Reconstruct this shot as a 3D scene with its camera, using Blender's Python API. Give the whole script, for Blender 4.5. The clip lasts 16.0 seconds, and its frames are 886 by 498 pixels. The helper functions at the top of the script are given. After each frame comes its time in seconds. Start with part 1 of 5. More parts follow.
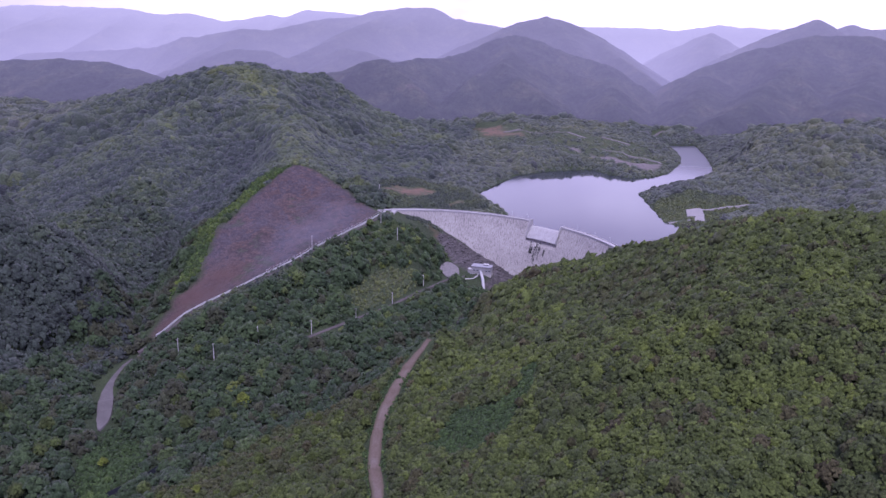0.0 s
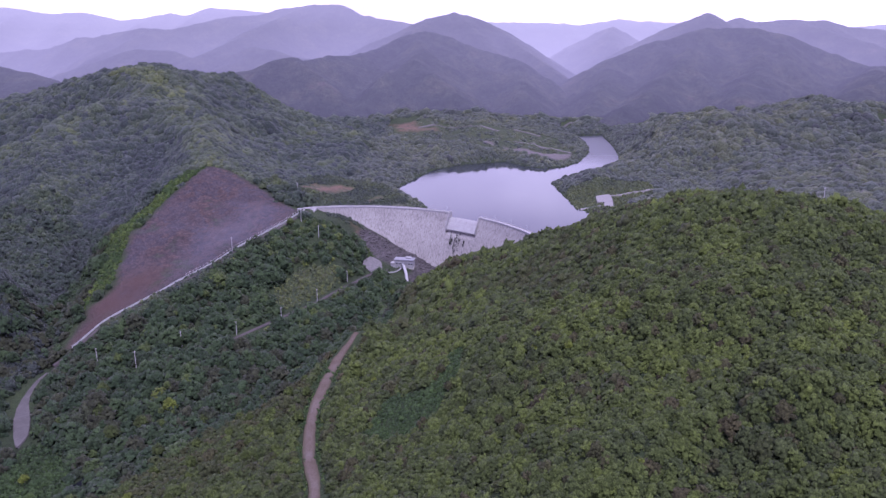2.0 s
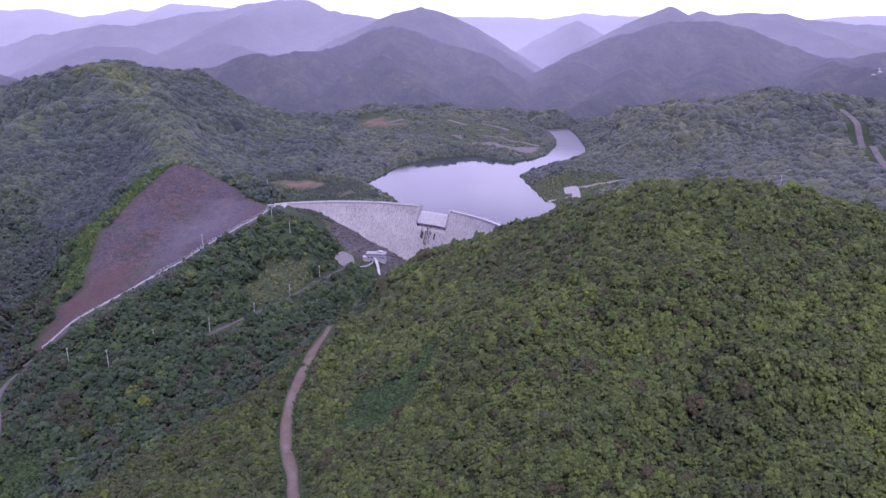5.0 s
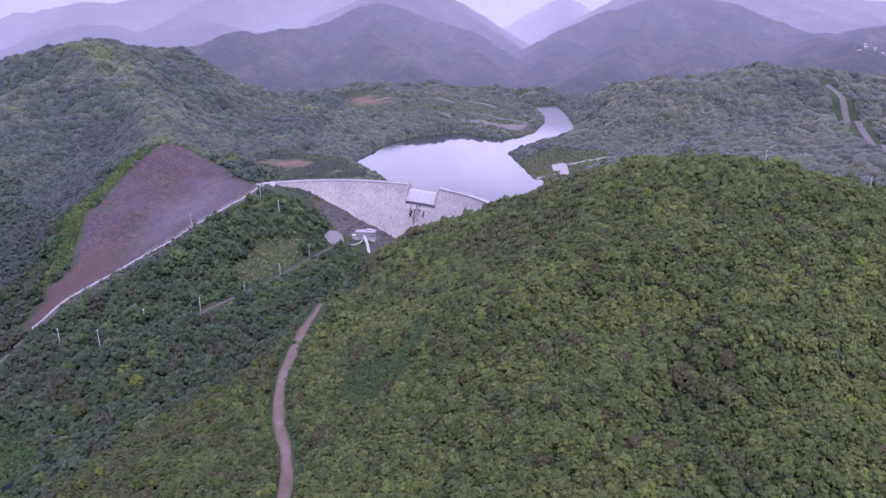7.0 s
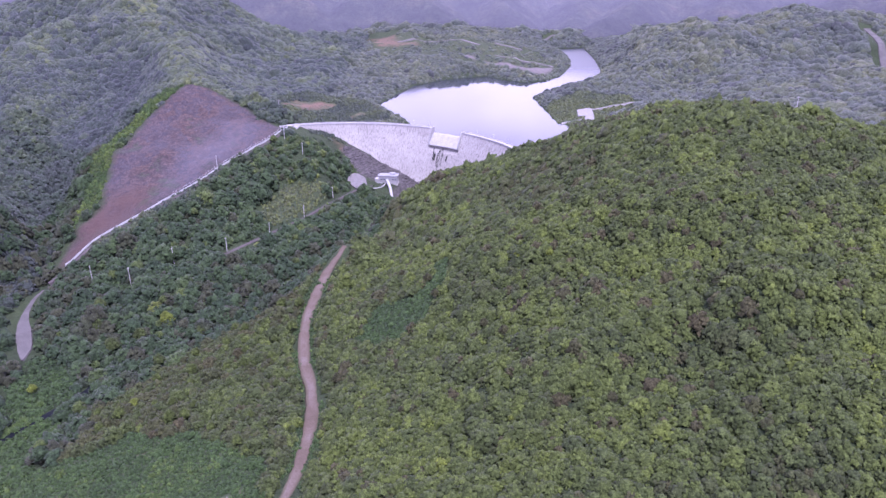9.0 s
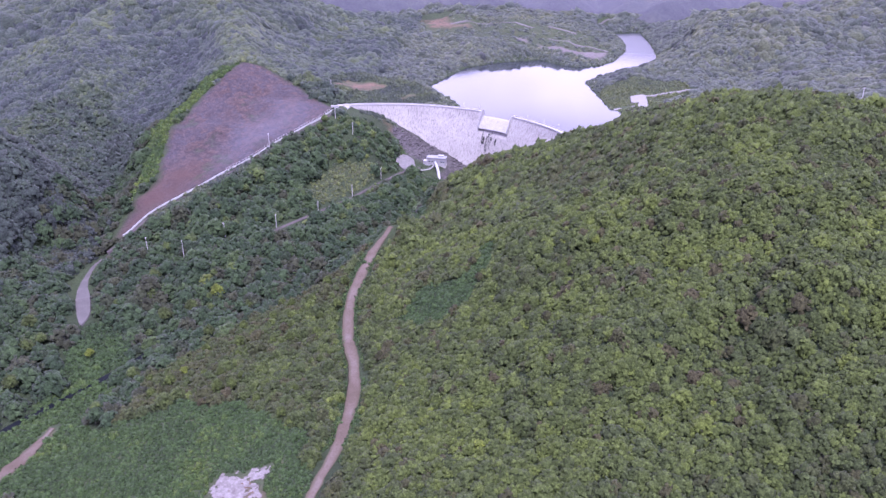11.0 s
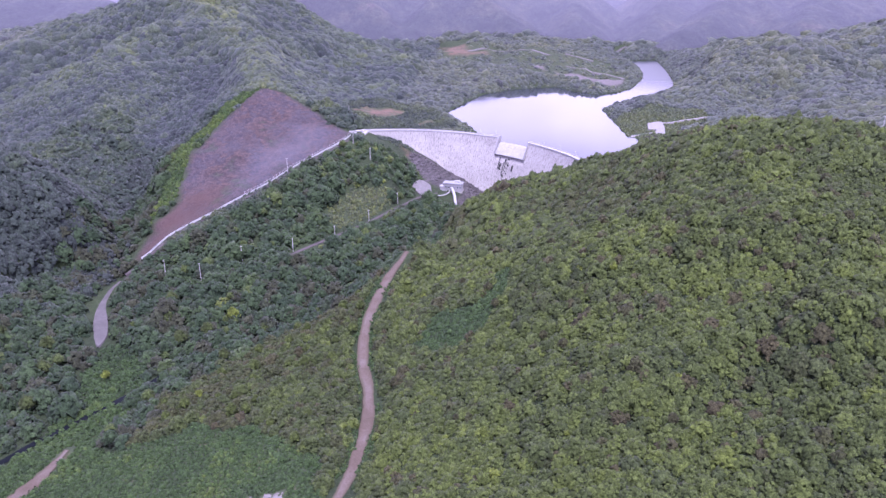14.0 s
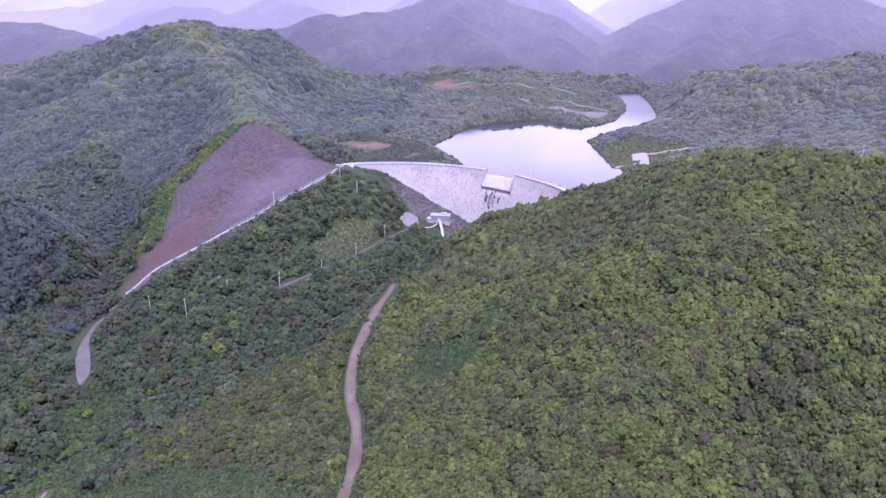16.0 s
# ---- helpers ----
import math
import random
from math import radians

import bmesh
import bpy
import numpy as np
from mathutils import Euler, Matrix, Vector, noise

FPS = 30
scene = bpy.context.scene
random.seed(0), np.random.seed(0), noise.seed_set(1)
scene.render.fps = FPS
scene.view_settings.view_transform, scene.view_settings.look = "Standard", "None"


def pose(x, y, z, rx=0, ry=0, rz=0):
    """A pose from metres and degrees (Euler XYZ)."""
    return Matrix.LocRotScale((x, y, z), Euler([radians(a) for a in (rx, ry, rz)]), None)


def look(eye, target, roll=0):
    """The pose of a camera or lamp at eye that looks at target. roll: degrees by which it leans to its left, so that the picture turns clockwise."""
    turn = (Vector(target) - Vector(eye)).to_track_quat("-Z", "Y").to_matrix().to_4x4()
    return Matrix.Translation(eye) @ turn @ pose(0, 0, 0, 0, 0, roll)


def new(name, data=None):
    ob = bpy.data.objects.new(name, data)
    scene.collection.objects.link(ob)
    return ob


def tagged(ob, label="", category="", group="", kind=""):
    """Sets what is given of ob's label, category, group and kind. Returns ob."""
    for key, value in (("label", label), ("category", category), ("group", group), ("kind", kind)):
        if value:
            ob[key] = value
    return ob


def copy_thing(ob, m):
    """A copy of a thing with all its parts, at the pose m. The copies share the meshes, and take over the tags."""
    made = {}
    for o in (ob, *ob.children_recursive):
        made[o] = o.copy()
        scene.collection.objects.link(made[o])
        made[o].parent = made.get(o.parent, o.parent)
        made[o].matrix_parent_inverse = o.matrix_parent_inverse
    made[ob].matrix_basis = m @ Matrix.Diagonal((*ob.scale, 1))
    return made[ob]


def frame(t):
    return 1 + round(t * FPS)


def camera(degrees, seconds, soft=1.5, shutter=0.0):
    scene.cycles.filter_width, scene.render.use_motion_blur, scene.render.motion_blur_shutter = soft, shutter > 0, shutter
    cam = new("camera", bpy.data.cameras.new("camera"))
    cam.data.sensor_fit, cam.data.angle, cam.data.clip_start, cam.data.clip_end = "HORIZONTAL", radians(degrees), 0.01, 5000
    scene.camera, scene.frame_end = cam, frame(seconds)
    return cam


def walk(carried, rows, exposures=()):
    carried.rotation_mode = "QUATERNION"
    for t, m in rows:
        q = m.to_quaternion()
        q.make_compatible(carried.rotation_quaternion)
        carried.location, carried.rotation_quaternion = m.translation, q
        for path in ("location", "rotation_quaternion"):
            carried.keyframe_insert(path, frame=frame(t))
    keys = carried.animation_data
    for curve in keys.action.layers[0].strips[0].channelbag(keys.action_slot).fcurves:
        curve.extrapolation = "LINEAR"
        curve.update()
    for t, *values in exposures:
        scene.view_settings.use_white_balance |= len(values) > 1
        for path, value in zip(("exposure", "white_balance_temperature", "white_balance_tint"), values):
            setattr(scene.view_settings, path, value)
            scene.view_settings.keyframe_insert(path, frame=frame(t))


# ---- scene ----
EXPO = [(0.0, 0.70, 5700, 24), (3.5, 0.80, 5700, 24), (7.0, 1.15, 5700, 24), (9.0, 1.62, 5700, 24), (12.5, 1.69, 5700, 24), (16.0, 1.60, 5700, 24)]
cam = camera(65.18, 16.0)
walk(cam, [
    (0.0, look((14.85, -911.01, 243.65), (-54.55, -436.89, 100.87), 1.003)),
    (0.5, look((15.15, -916.86, 243.96), (-41.89, -441.19, 100.81), 0.829)),
    (1.0, look((14.69, -920.77, 243.95), (-24.57, -443.40, 100.49), 0.575)),
    (1.5, look((14.24, -924.41, 243.77), (-7.23, -445.98, 100.10), 0.341)),
    (2.0, look((13.59, -927.38, 243.94), (1.90, -448.86, 99.45), 0.209)),
    (2.5, look((13.56, -929.84, 244.02), (4.67, -451.50, 98.73), 0.102)),
    (3.0, look((13.25, -931.97, 243.93), (7.52, -453.82, 97.85), 0.057)),
    (3.5, look((13.21, -933.40, 243.96), (11.41, -455.40, 97.26), -0.026)),
    (4.0, look((13.20, -935.28, 244.13), (15.76, -457.46, 96.90), -0.081)),
    (6.5, look((12.49, -940.87, 244.54), (28.26, -464.99, 91.92), -0.270)),
    (7.0, look((12.55, -942.28, 244.03), (29.72, -469.70, 81.64), -0.345)),
    (7.5, look((12.92, -943.52, 243.89), (31.14, -474.53, 71.50), -0.393)),
    (8.0, look((12.81, -944.84, 243.92), (31.61, -479.28, 62.54), -0.434)),
    (8.5, look((11.92, -945.52, 244.09), (31.14, -483.86, 53.04), -0.429)),
    (9.0, look((10.92, -947.13, 244.56), (12.55, -488.45, 45.55), -0.167)),
    (9.5, look((10.70, -948.18, 244.91), (-0.92, -492.20, 40.12), 0.014)),
    (12.0, look((10.33, -949.27, 245.08), (-25.50, -497.05, 34.80), 0.289)),
    (12.5, look((9.60, -949.28, 245.15), (-27.52, -496.45, 36.42), 0.297)),
    (13.0, look((9.80, -948.38, 245.23), (-29.09, -493.67, 40.96), 0.236)),
    (13.5, look((10.02, -948.10, 245.09), (-30.75, -491.20, 46.14), 0.180)),
    (14.0, look((10.00, -947.87, 244.89), (-32.35, -488.75, 51.45), 0.188)),
    (14.5, look((10.04, -947.74, 244.97), (-33.85, -486.51, 56.97), 0.210)),
    (15.0, look((10.26, -947.42, 245.06), (-35.27, -484.21, 62.39), 0.188)),
    (15.5, look((10.86, -947.02, 244.80), (-31.71, -481.49, 67.41), 0.077)),
    (16.0, look((10.98, -946.78, 244.70), (-23.73, -478.59, 72.70), -0.071)),
], exposures=EXPO)

# ---- sky and light: an overcast evening ----
world = bpy.data.worlds.new("sky")
scene.world = world
world.use_nodes = True
wn, wl = world.node_tree.nodes, world.node_tree.links
for node in list(wn):
    wn.remove(node)
wout, wbg = wn.new("ShaderNodeOutputWorld"), wn.new("ShaderNodeBackground")
sky = wn.new("ShaderNodeTexSky")
sky.sky_type, sky.sun_disc = "NISHITA", False
sky.sun_elevation, sky.sun_rotation = radians(65), radians(163)
sky.air_density, sky.dust_density = 1.0, 3.0
coords, stretch, clouds, ramp = wn.new("ShaderNodeTexCoord"), wn.new("ShaderNodeMapping"), wn.new("ShaderNodeTexNoise"), wn.new("ShaderNodeValToRGB")
stretch.inputs["Scale"].default_value = (1.6, 1.6, 4.5)
clouds.inputs["Scale"].default_value, clouds.inputs["Detail"].default_value, clouds.inputs["Roughness"].default_value = 1.7, 5.0, 0.55
ramp.color_ramp.elements[0].position, ramp.color_ramp.elements[0].color = 0.40, (5.7, 5.0, 8.8, 1)
ramp.color_ramp.elements[1].position, ramp.color_ramp.elements[1].color = 0.78, (9.8, 9.0, 13.6, 1)
veil = wn.new("ShaderNodeMix")
veil.data_type = "RGBA"
veil.inputs["Factor"].default_value = 0.9
wl.new(coords.outputs["Generated"], stretch.inputs["Vector"])
wl.new(stretch.outputs["Vector"], clouds.inputs["Vector"])
wl.new(clouds.outputs["Fac"], ramp.inputs["Fac"])
wl.new(sky.outputs["Color"], veil.inputs["A"])
wl.new(ramp.outputs["Color"], veil.inputs["B"])
# brighter cloud low down on the side of the hidden sun
toward, low, glow, warm = wn.new("ShaderNodeVectorMath"), wn.new("ShaderNodeMapRange"), wn.new("ShaderNodeVectorMath"), wn.new("ShaderNodeMix")
toward.operation, toward.inputs[1].default_value = "DOT_PRODUCT", (0.40, 0.88, 0.24)
low.inputs["From Min"].default_value, low.inputs["From Max"].default_value = 0.2, 1.0
warm.data_type = "RGBA"
warm.inputs["A"].default_value, warm.inputs["B"].default_value = (0.88, 0.88, 0.90, 1), (1.72, 1.66, 1.42, 1)
glow.operation = "MULTIPLY"
wl.new(coords.outputs["Generated"], toward.inputs[0])
wl.new(toward.outputs["Value"], low.inputs["Value"])
wl.new(veil.outputs["Result"], glow.inputs[0])
wl.new(low.outputs["Result"], warm.inputs["Factor"])
wl.new(warm.outputs["Result"], glow.inputs[1])
wl.new(glow.outputs["Vector"], wbg.inputs["Color"])
wbg.inputs["Strength"].default_value = 0.085
wl.new(wbg.outputs["Background"], wout.inputs["Surface"])
sun = new("sun", bpy.data.lights.new("sun", "SUN"))
sun.data.energy, sun.data.angle, sun.data.color = 1.8, radians(14), (1.0, 0.94, 1.02)
sun.matrix_world = look((0, 0, 0), (-0.12, 0.40, -0.9))

# ---- materials ----
def shader(name, rough=0.9, specular=0.3, metallic=0.0):
    """A node material with its nodes, links and principled shader."""
    m = bpy.data.materials.new(name)
    m.use_nodes = True
    p = m.node_tree.nodes["Principled BSDF"]
    p.inputs["Roughness"].default_value, p.inputs["Metallic"].default_value = rough, metallic
    p.inputs["Specular IOR Level"].default_value = specular
    return m, m.node_tree.nodes, m.node_tree.links, p


def noise_node(n, l, scale, detail=4.0, rough=0.6, stretch=None, space="Object"):
    tex, at = n.new("ShaderNodeTexNoise"), n.new("ShaderNodeTexCoord")
    tex.inputs["Scale"].default_value, tex.inputs["Detail"].default_value, tex.inputs["Roughness"].default_value = scale, detail, rough
    if stretch:
        mp = n.new("ShaderNodeMapping")
        mp.inputs["Scale"].default_value = stretch
        l.new(at.outputs[space], mp.inputs["Vector"])
        l.new(mp.outputs["Vector"], tex.inputs["Vector"])
    else:
        l.new(at.outputs[space], tex.inputs["Vector"])
    return tex


def ramp_node(n, l, source, stops):
    r = n.new("ShaderNodeValToRGB")
    while len(r.color_ramp.elements) < len(stops):
        r.color_ramp.elements.new(0.5)
    for e, (at, c) in zip(r.color_ramp.elements, stops):
        e.position, e.color = at, (*c, 1)
    l.new(source, r.inputs["Fac"])
    return r.outputs["Color"]


def mix_node(n, l, factor, a, b, kind="MIX"):
    m = n.new("ShaderNodeMix")
    m.data_type, m.blend_type = "RGBA", kind
    for socket, v in (("Factor", factor), ("A", a), ("B", b)):
        if isinstance(v, (int, float)):
            m.inputs[socket].default_value = v
        elif isinstance(v, tuple):
            m.inputs[socket].default_value = (*v, 1)
        else:
            l.new(v, m.inputs[socket])
    return m.outputs["Result"]


def bump_node(n, l, p, height, distance, strength=1.0):
    b = n.new("ShaderNodeBump")
    b.inputs["Strength"].default_value, b.inputs["Distance"].default_value = strength, distance
    l.new(height, b.inputs["Height"])
    l.new(b.outputs["Normal"], p.inputs["Normal"])


def plain(name, low, high, scale=2.0, rough=0.8, specular=0.3, metallic=0.0, bump=0.0, stretch=None, fine=12.0):
    """A surface with broad stains and fine grain between two colours."""
    m, n, l, p = shader(name, rough, specular, metallic)
    broad, grain = noise_node(n, l, scale, 5, 0.65, stretch), noise_node(n, l, scale * fine, 3, 0.6, stretch)
    base = ramp_node(n, l, broad.outputs["Fac"], [(0.3, low), (0.7, high)])
    speck = ramp_node(n, l, grain.outputs["Fac"], [(0.3, (0.72, 0.72, 0.72)), (0.7, (1.0, 1.0, 1.0))])
    l.new(mix_node(n, l, 1.0, base, speck, "MULTIPLY"), p.inputs["Base Color"])
    if bump:
        bump_node(n, l, p, grain.outputs["Fac"], bump)
    return m


def mask_node(n, name):
    a = n.new("ShaderNodeAttribute")
    a.attribute_name = name
    return a.outputs["Fac"]


def ground_material():
    m, n, l, p = shader("woodland_ground", 0.95, 0.15)
    p.inputs["Sheen Weight"].default_value, p.inputs["Sheen Roughness"].default_value = 0.03, 0.5
    broad, fine = noise_node(n, l, 0.012, 6, 0.65), noise_node(n, l, 0.35, 4, 0.65)
    woods = ramp_node(n, l, broad.outputs["Fac"], [(0.3, (0.036, 0.050, 0.026)), (0.7, (0.056, 0.078, 0.032))])
    woods = mix_node(n, l, 1.0, woods, ramp_node(n, l, fine.outputs["Fac"], [(0.3, (0.5, 0.5, 0.5)), (0.7, (1.0, 1.0, 1.0))]), "MULTIPLY")
    # the bare cut slope: weathered reddish-violet rock with patches of regrowth
    patch, streak = noise_node(n, l, 0.022, 6, 0.7), noise_node(n, l, 0.16, 5, 0.7, (1.0, 1.0, 0.35))
    rock = ramp_node(n, l, patch.outputs["Fac"], [(0.30, (0.040, 0.038, 0.044)), (0.40, (0.090, 0.066, 0.062)), (0.46, (0.058, 0.054, 0.062)), (0.51, (0.098, 0.068, 0.058)), (0.57, (0.070, 0.054, 0.054)), (0.64, (0.056, 0.066, 0.040))])
    rock = mix_node(n, l, 1.0, rock, ramp_node(n, l, streak.outputs["Fac"], [(0.3, (0.5, 0.5, 0.52)), (0.62, (1.05, 1.03, 1.05))]), "MULTIPLY")
    grey = ramp_node(n, l, noise_node(n, l, 0.012, 5, 0.65).outputs["Fac"], [(0.44, (0, 0, 0)), (0.58, (1, 1, 1))])
    rock = mix_node(n, l, mix_node(n, l, 1.0, grey, (0.4, 0.4, 0.4), "MULTIPLY"), rock, (0.068, 0.062, 0.074))
    specks = noise_node(n, l, 0.45, 5, 0.75)
    rock = mix_node(n, l, 1.0, rock, ramp_node(n, l, specks.outputs["Fac"], [(0.38, (0.55, 0.56, 0.56)), (0.62, (1.4, 1.36, 1.36))]), "MULTIPLY")
    rock = mix_node(n, l, mask_node(n, "rust"), rock, mix_node(n, l, patch.outputs["Fac"], (0.058, 0.036, 0.031), (0.098, 0.058, 0.048)))
    l.new(mask_node(n, "dusty"), (dust := n.new("ShaderNodeMath")).inputs[0])
    dust.operation, dust.inputs[1].default_value = "MULTIPLY", 0.2
    rock = mix_node(n, l, dust.outputs[0], rock, (0.19, 0.185, 0.225))
    grass = ramp_node(n, l, noise_node(n, l, 0.05, 6, 0.7).outputs["Fac"], [(0.3, (0.046, 0.064, 0.036)), (0.55, (0.066, 0.084, 0.042)), (0.72, (0.118, 0.108, 0.064))])
    grass = mix_node(n, l, 1.0, grass, ramp_node(n, l, fine.outputs["Fac"], [(0.3, (0.65, 0.65, 0.65)), (0.7, (1.0, 1.0, 1.0))]), "MULTIPLY")
    earth = ramp_node(n, l, noise_node(n, l, 0.09, 6, 0.7).outputs["Fac"], [(0.3, (0.110, 0.074, 0.056)), (0.7, (0.190, 0.112, 0.086))])
    # rubble tones darkened to take in the shade of the pit beside the outlet pipe
    rubble = ramp_node(n, l, noise_node(n, l, 0.25, 6, 0.75).outputs["Fac"], [(0.35, (0.034, 0.032, 0.035)), (0.52, (0.075, 0.066, 0.064)), (0.68, (0.16, 0.146, 0.142))])
    c = mix_node(n, l, mask_node(n, "grass"), woods, grass)
    c = mix_node(n, l, mask_node(n, "cut"), c, rock)
    worn = ramp_node(n, l, noise_node(n, l, 0.045, 5, 0.7).outputs["Fac"], [(0.35, (0, 0, 0)), (0.5, (1, 1, 1))])
    c = mix_node(n, l, mix_node(n, l, 1.0, mask_node(n, "earth"), worn, "MULTIPLY"), c, earth)
    c = mix_node(n, l, mask_node(n, "rubble"), c, rubble)
    pale = ramp_node(n, l, noise_node(n, l, 0.12, 6, 0.7).outputs["Fac"], [(0.3, (0.10, 0.088, 0.084)), (0.7, (0.17, 0.153, 0.148))])
    c = mix_node(n, l, mask_node(n, "pale"), c, pale)
    l.new(c, p.inputs["Base Color"])
    bump_node(n, l, p, noise_node(n, l, 0.5, 5, 0.7).outputs["Fac"], 1.2)
    return m


def foliage_material(name, stops, size=1.4, sheen=0.12, spread=0.32):
    """Leaves: a kind for each tree by its tint, each clump and each spray a little different."""
    m, n, l, p = shader(name, 0.85, 0.08)
    geo = n.new("ShaderNodeNewGeometry")
    kind = ramp_node(n, l, mask_node(n, "tint"), stops)
    each = ramp_node(n, l, geo.outputs["Random Per Island"], [(0.0, (1 - spread,) * 3), (0.5, (0.98, 0.98, 0.96)), (1.0, (1 + spread, 1 + spread * 0.95, 1 + spread * 0.75))])
    c = mix_node(n, l, 1.0, kind, each, "MULTIPLY")
    leaf = noise_node(n, l, size, 5, 0.75)
    c = mix_node(n, l, 1.0, c, ramp_node(n, l, leaf.outputs["Fac"], [(0.39, (0.52, 0.52, 0.54)), (0.61, (1.36, 1.36, 1.3))]), "MULTIPLY")
    l.new(c, p.inputs["Base Color"])
    bump_node(n, l, p, leaf.outputs["Fac"], 0.9 / size, 0.6)
    p.inputs["Sheen Weight"].default_value, p.inputs["Sheen Roughness"].default_value = sheen, 0.5
    # thin leaves let some light through
    thin, both = n.new("ShaderNodeBsdfTranslucent"), n.new("ShaderNodeMixShader")
    both.inputs["Fac"].default_value = 0.28
    l.new(c, thin.inputs["Color"])
    l.new(p.outputs["BSDF"], both.inputs[1])
    l.new(thin.outputs["BSDF"], both.inputs[2])
    l.new(both.outputs["Shader"], n["Material Output"].inputs["Surface"])
    return m


def haze_material():
    """Distant wooded mountains with the haze of the evening air painted in as a glow, more with each range and in the
    low valleys between.
    """
    m, n, l, p = shader("hazy_woods", 0.95, 0.1)
    tex, fold, grain = noise_node(n, l, 0.008, 7, 0.7), noise_node(n, l, 0.05, 6, 0.75), noise_node(n, l, 0.16, 3, 0.7)
    leaf = ramp_node(n, l, tex.outputs["Fac"], [(0.32, (0.022, 0.028, 0.023)), (0.5, (0.035, 0.044, 0.032)), (0.62, (0.058, 0.064, 0.040)), (0.74, (0.100, 0.078, 0.064))])
    leaf = mix_node(n, l, 1.0, leaf, ramp_node(n, l, fold.outputs["Fac"], [(0.34, (0.55, 0.55, 0.58)), (0.62, (1.1, 1.1, 1.08))]), "MULTIPLY")
    leaf = mix_node(n, l, 1.0, leaf, ramp_node(n, l, grain.outputs["Fac"], [(0.35, (0.6, 0.6, 0.62)), (0.65, (1.2, 1.2, 1.18))]), "MULTIPLY")
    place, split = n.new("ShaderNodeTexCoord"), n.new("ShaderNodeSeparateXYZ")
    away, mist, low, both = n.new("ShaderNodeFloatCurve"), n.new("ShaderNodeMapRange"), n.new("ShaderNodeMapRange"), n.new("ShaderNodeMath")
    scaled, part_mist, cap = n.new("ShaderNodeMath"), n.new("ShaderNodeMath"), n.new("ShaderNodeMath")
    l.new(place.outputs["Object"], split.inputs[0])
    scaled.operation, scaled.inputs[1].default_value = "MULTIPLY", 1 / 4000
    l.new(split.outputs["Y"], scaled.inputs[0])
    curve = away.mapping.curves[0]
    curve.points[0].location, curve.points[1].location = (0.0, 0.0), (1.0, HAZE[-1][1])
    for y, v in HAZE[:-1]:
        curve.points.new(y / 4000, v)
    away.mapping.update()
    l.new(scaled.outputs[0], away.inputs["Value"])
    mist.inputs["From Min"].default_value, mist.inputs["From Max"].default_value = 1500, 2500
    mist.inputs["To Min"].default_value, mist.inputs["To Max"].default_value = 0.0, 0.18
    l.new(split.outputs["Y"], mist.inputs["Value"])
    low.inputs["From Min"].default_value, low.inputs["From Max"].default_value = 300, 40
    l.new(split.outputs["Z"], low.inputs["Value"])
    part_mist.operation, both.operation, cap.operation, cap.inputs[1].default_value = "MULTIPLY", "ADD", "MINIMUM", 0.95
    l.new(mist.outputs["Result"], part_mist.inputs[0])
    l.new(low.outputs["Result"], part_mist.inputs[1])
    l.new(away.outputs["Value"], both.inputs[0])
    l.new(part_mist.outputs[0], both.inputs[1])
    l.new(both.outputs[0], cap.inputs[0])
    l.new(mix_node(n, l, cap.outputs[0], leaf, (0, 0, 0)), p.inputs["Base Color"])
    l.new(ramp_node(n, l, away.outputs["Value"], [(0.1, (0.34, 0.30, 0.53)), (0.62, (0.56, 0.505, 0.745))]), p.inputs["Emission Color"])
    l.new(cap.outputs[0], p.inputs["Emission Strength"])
    bump_node(n, l, p, fold.outputs["Fac"], 7.0)
    return m


def water_material(name, tint, rough, specular=0.5, ruffled=False):
    m, n, l, p = shader(name, rough, specular)
    if ruffled:
        at, split, wind = n.new("ShaderNodeTexCoord"), n.new("ShaderNodeSeparateXYZ"), n.new("ShaderNodeMapRange")
        wind.inputs["From Min"].default_value, wind.inputs["From Max"].default_value = 430, 640
        wind.inputs["To Min"].default_value, wind.inputs["To Max"].default_value = rough, 0.3
        l.new(at.outputs["Object"], split.inputs[0])
        l.new(split.outputs["Y"], wind.inputs["Value"])
        l.new(wind.outputs["Result"], p.inputs["Roughness"])
    p.inputs["Base Color"].default_value = (*tint, 1)
    p.inputs["IOR"].default_value = 1.33
    bump_node(n, l, p, noise_node(n, l, 0.15, 3, 0.5).outputs["Fac"], 0.03, 0.3)
    return m


def concrete_material():
    """Stepped dam concrete: pale, with dark run-down stains."""
    m, n, l, p = shader("dam_concrete", 0.9, 0.25)
    runs = noise_node(n, l, 0.7, 6, 0.74, (1.0, 1.0, 0.13))
    broad, lift = noise_node(n, l, 0.03, 5, 0.6), noise_node(n, l, 1.2, 3, 0.6)
    base = ramp_node(n, l, broad.outputs["Fac"], [(0.3, (0.40, 0.375, 0.35)), (0.7, (0.51, 0.48, 0.45))])
    stain = ramp_node(n, l, runs.outputs["Fac"], [(0.35, (0.36, 0.35, 0.36)), (0.45, (0.80, 0.79, 0.79)), (0.60, (1.0, 1.0, 1.0))])
    c = mix_node(n, l, 1.0, base, stain, "MULTIPLY")
    c = mix_node(n, l, 1.0, c, ramp_node(n, l, lift.outputs["Fac"], [(0.3, (0.8, 0.8, 0.8)), (0.7, (1.0, 1.0, 1.0))]), "MULTIPLY")
    l.new(c, p.inputs["Base Color"])
    bump_node(n, l, p, lift.outputs["Fac"], 0.15)
    return m


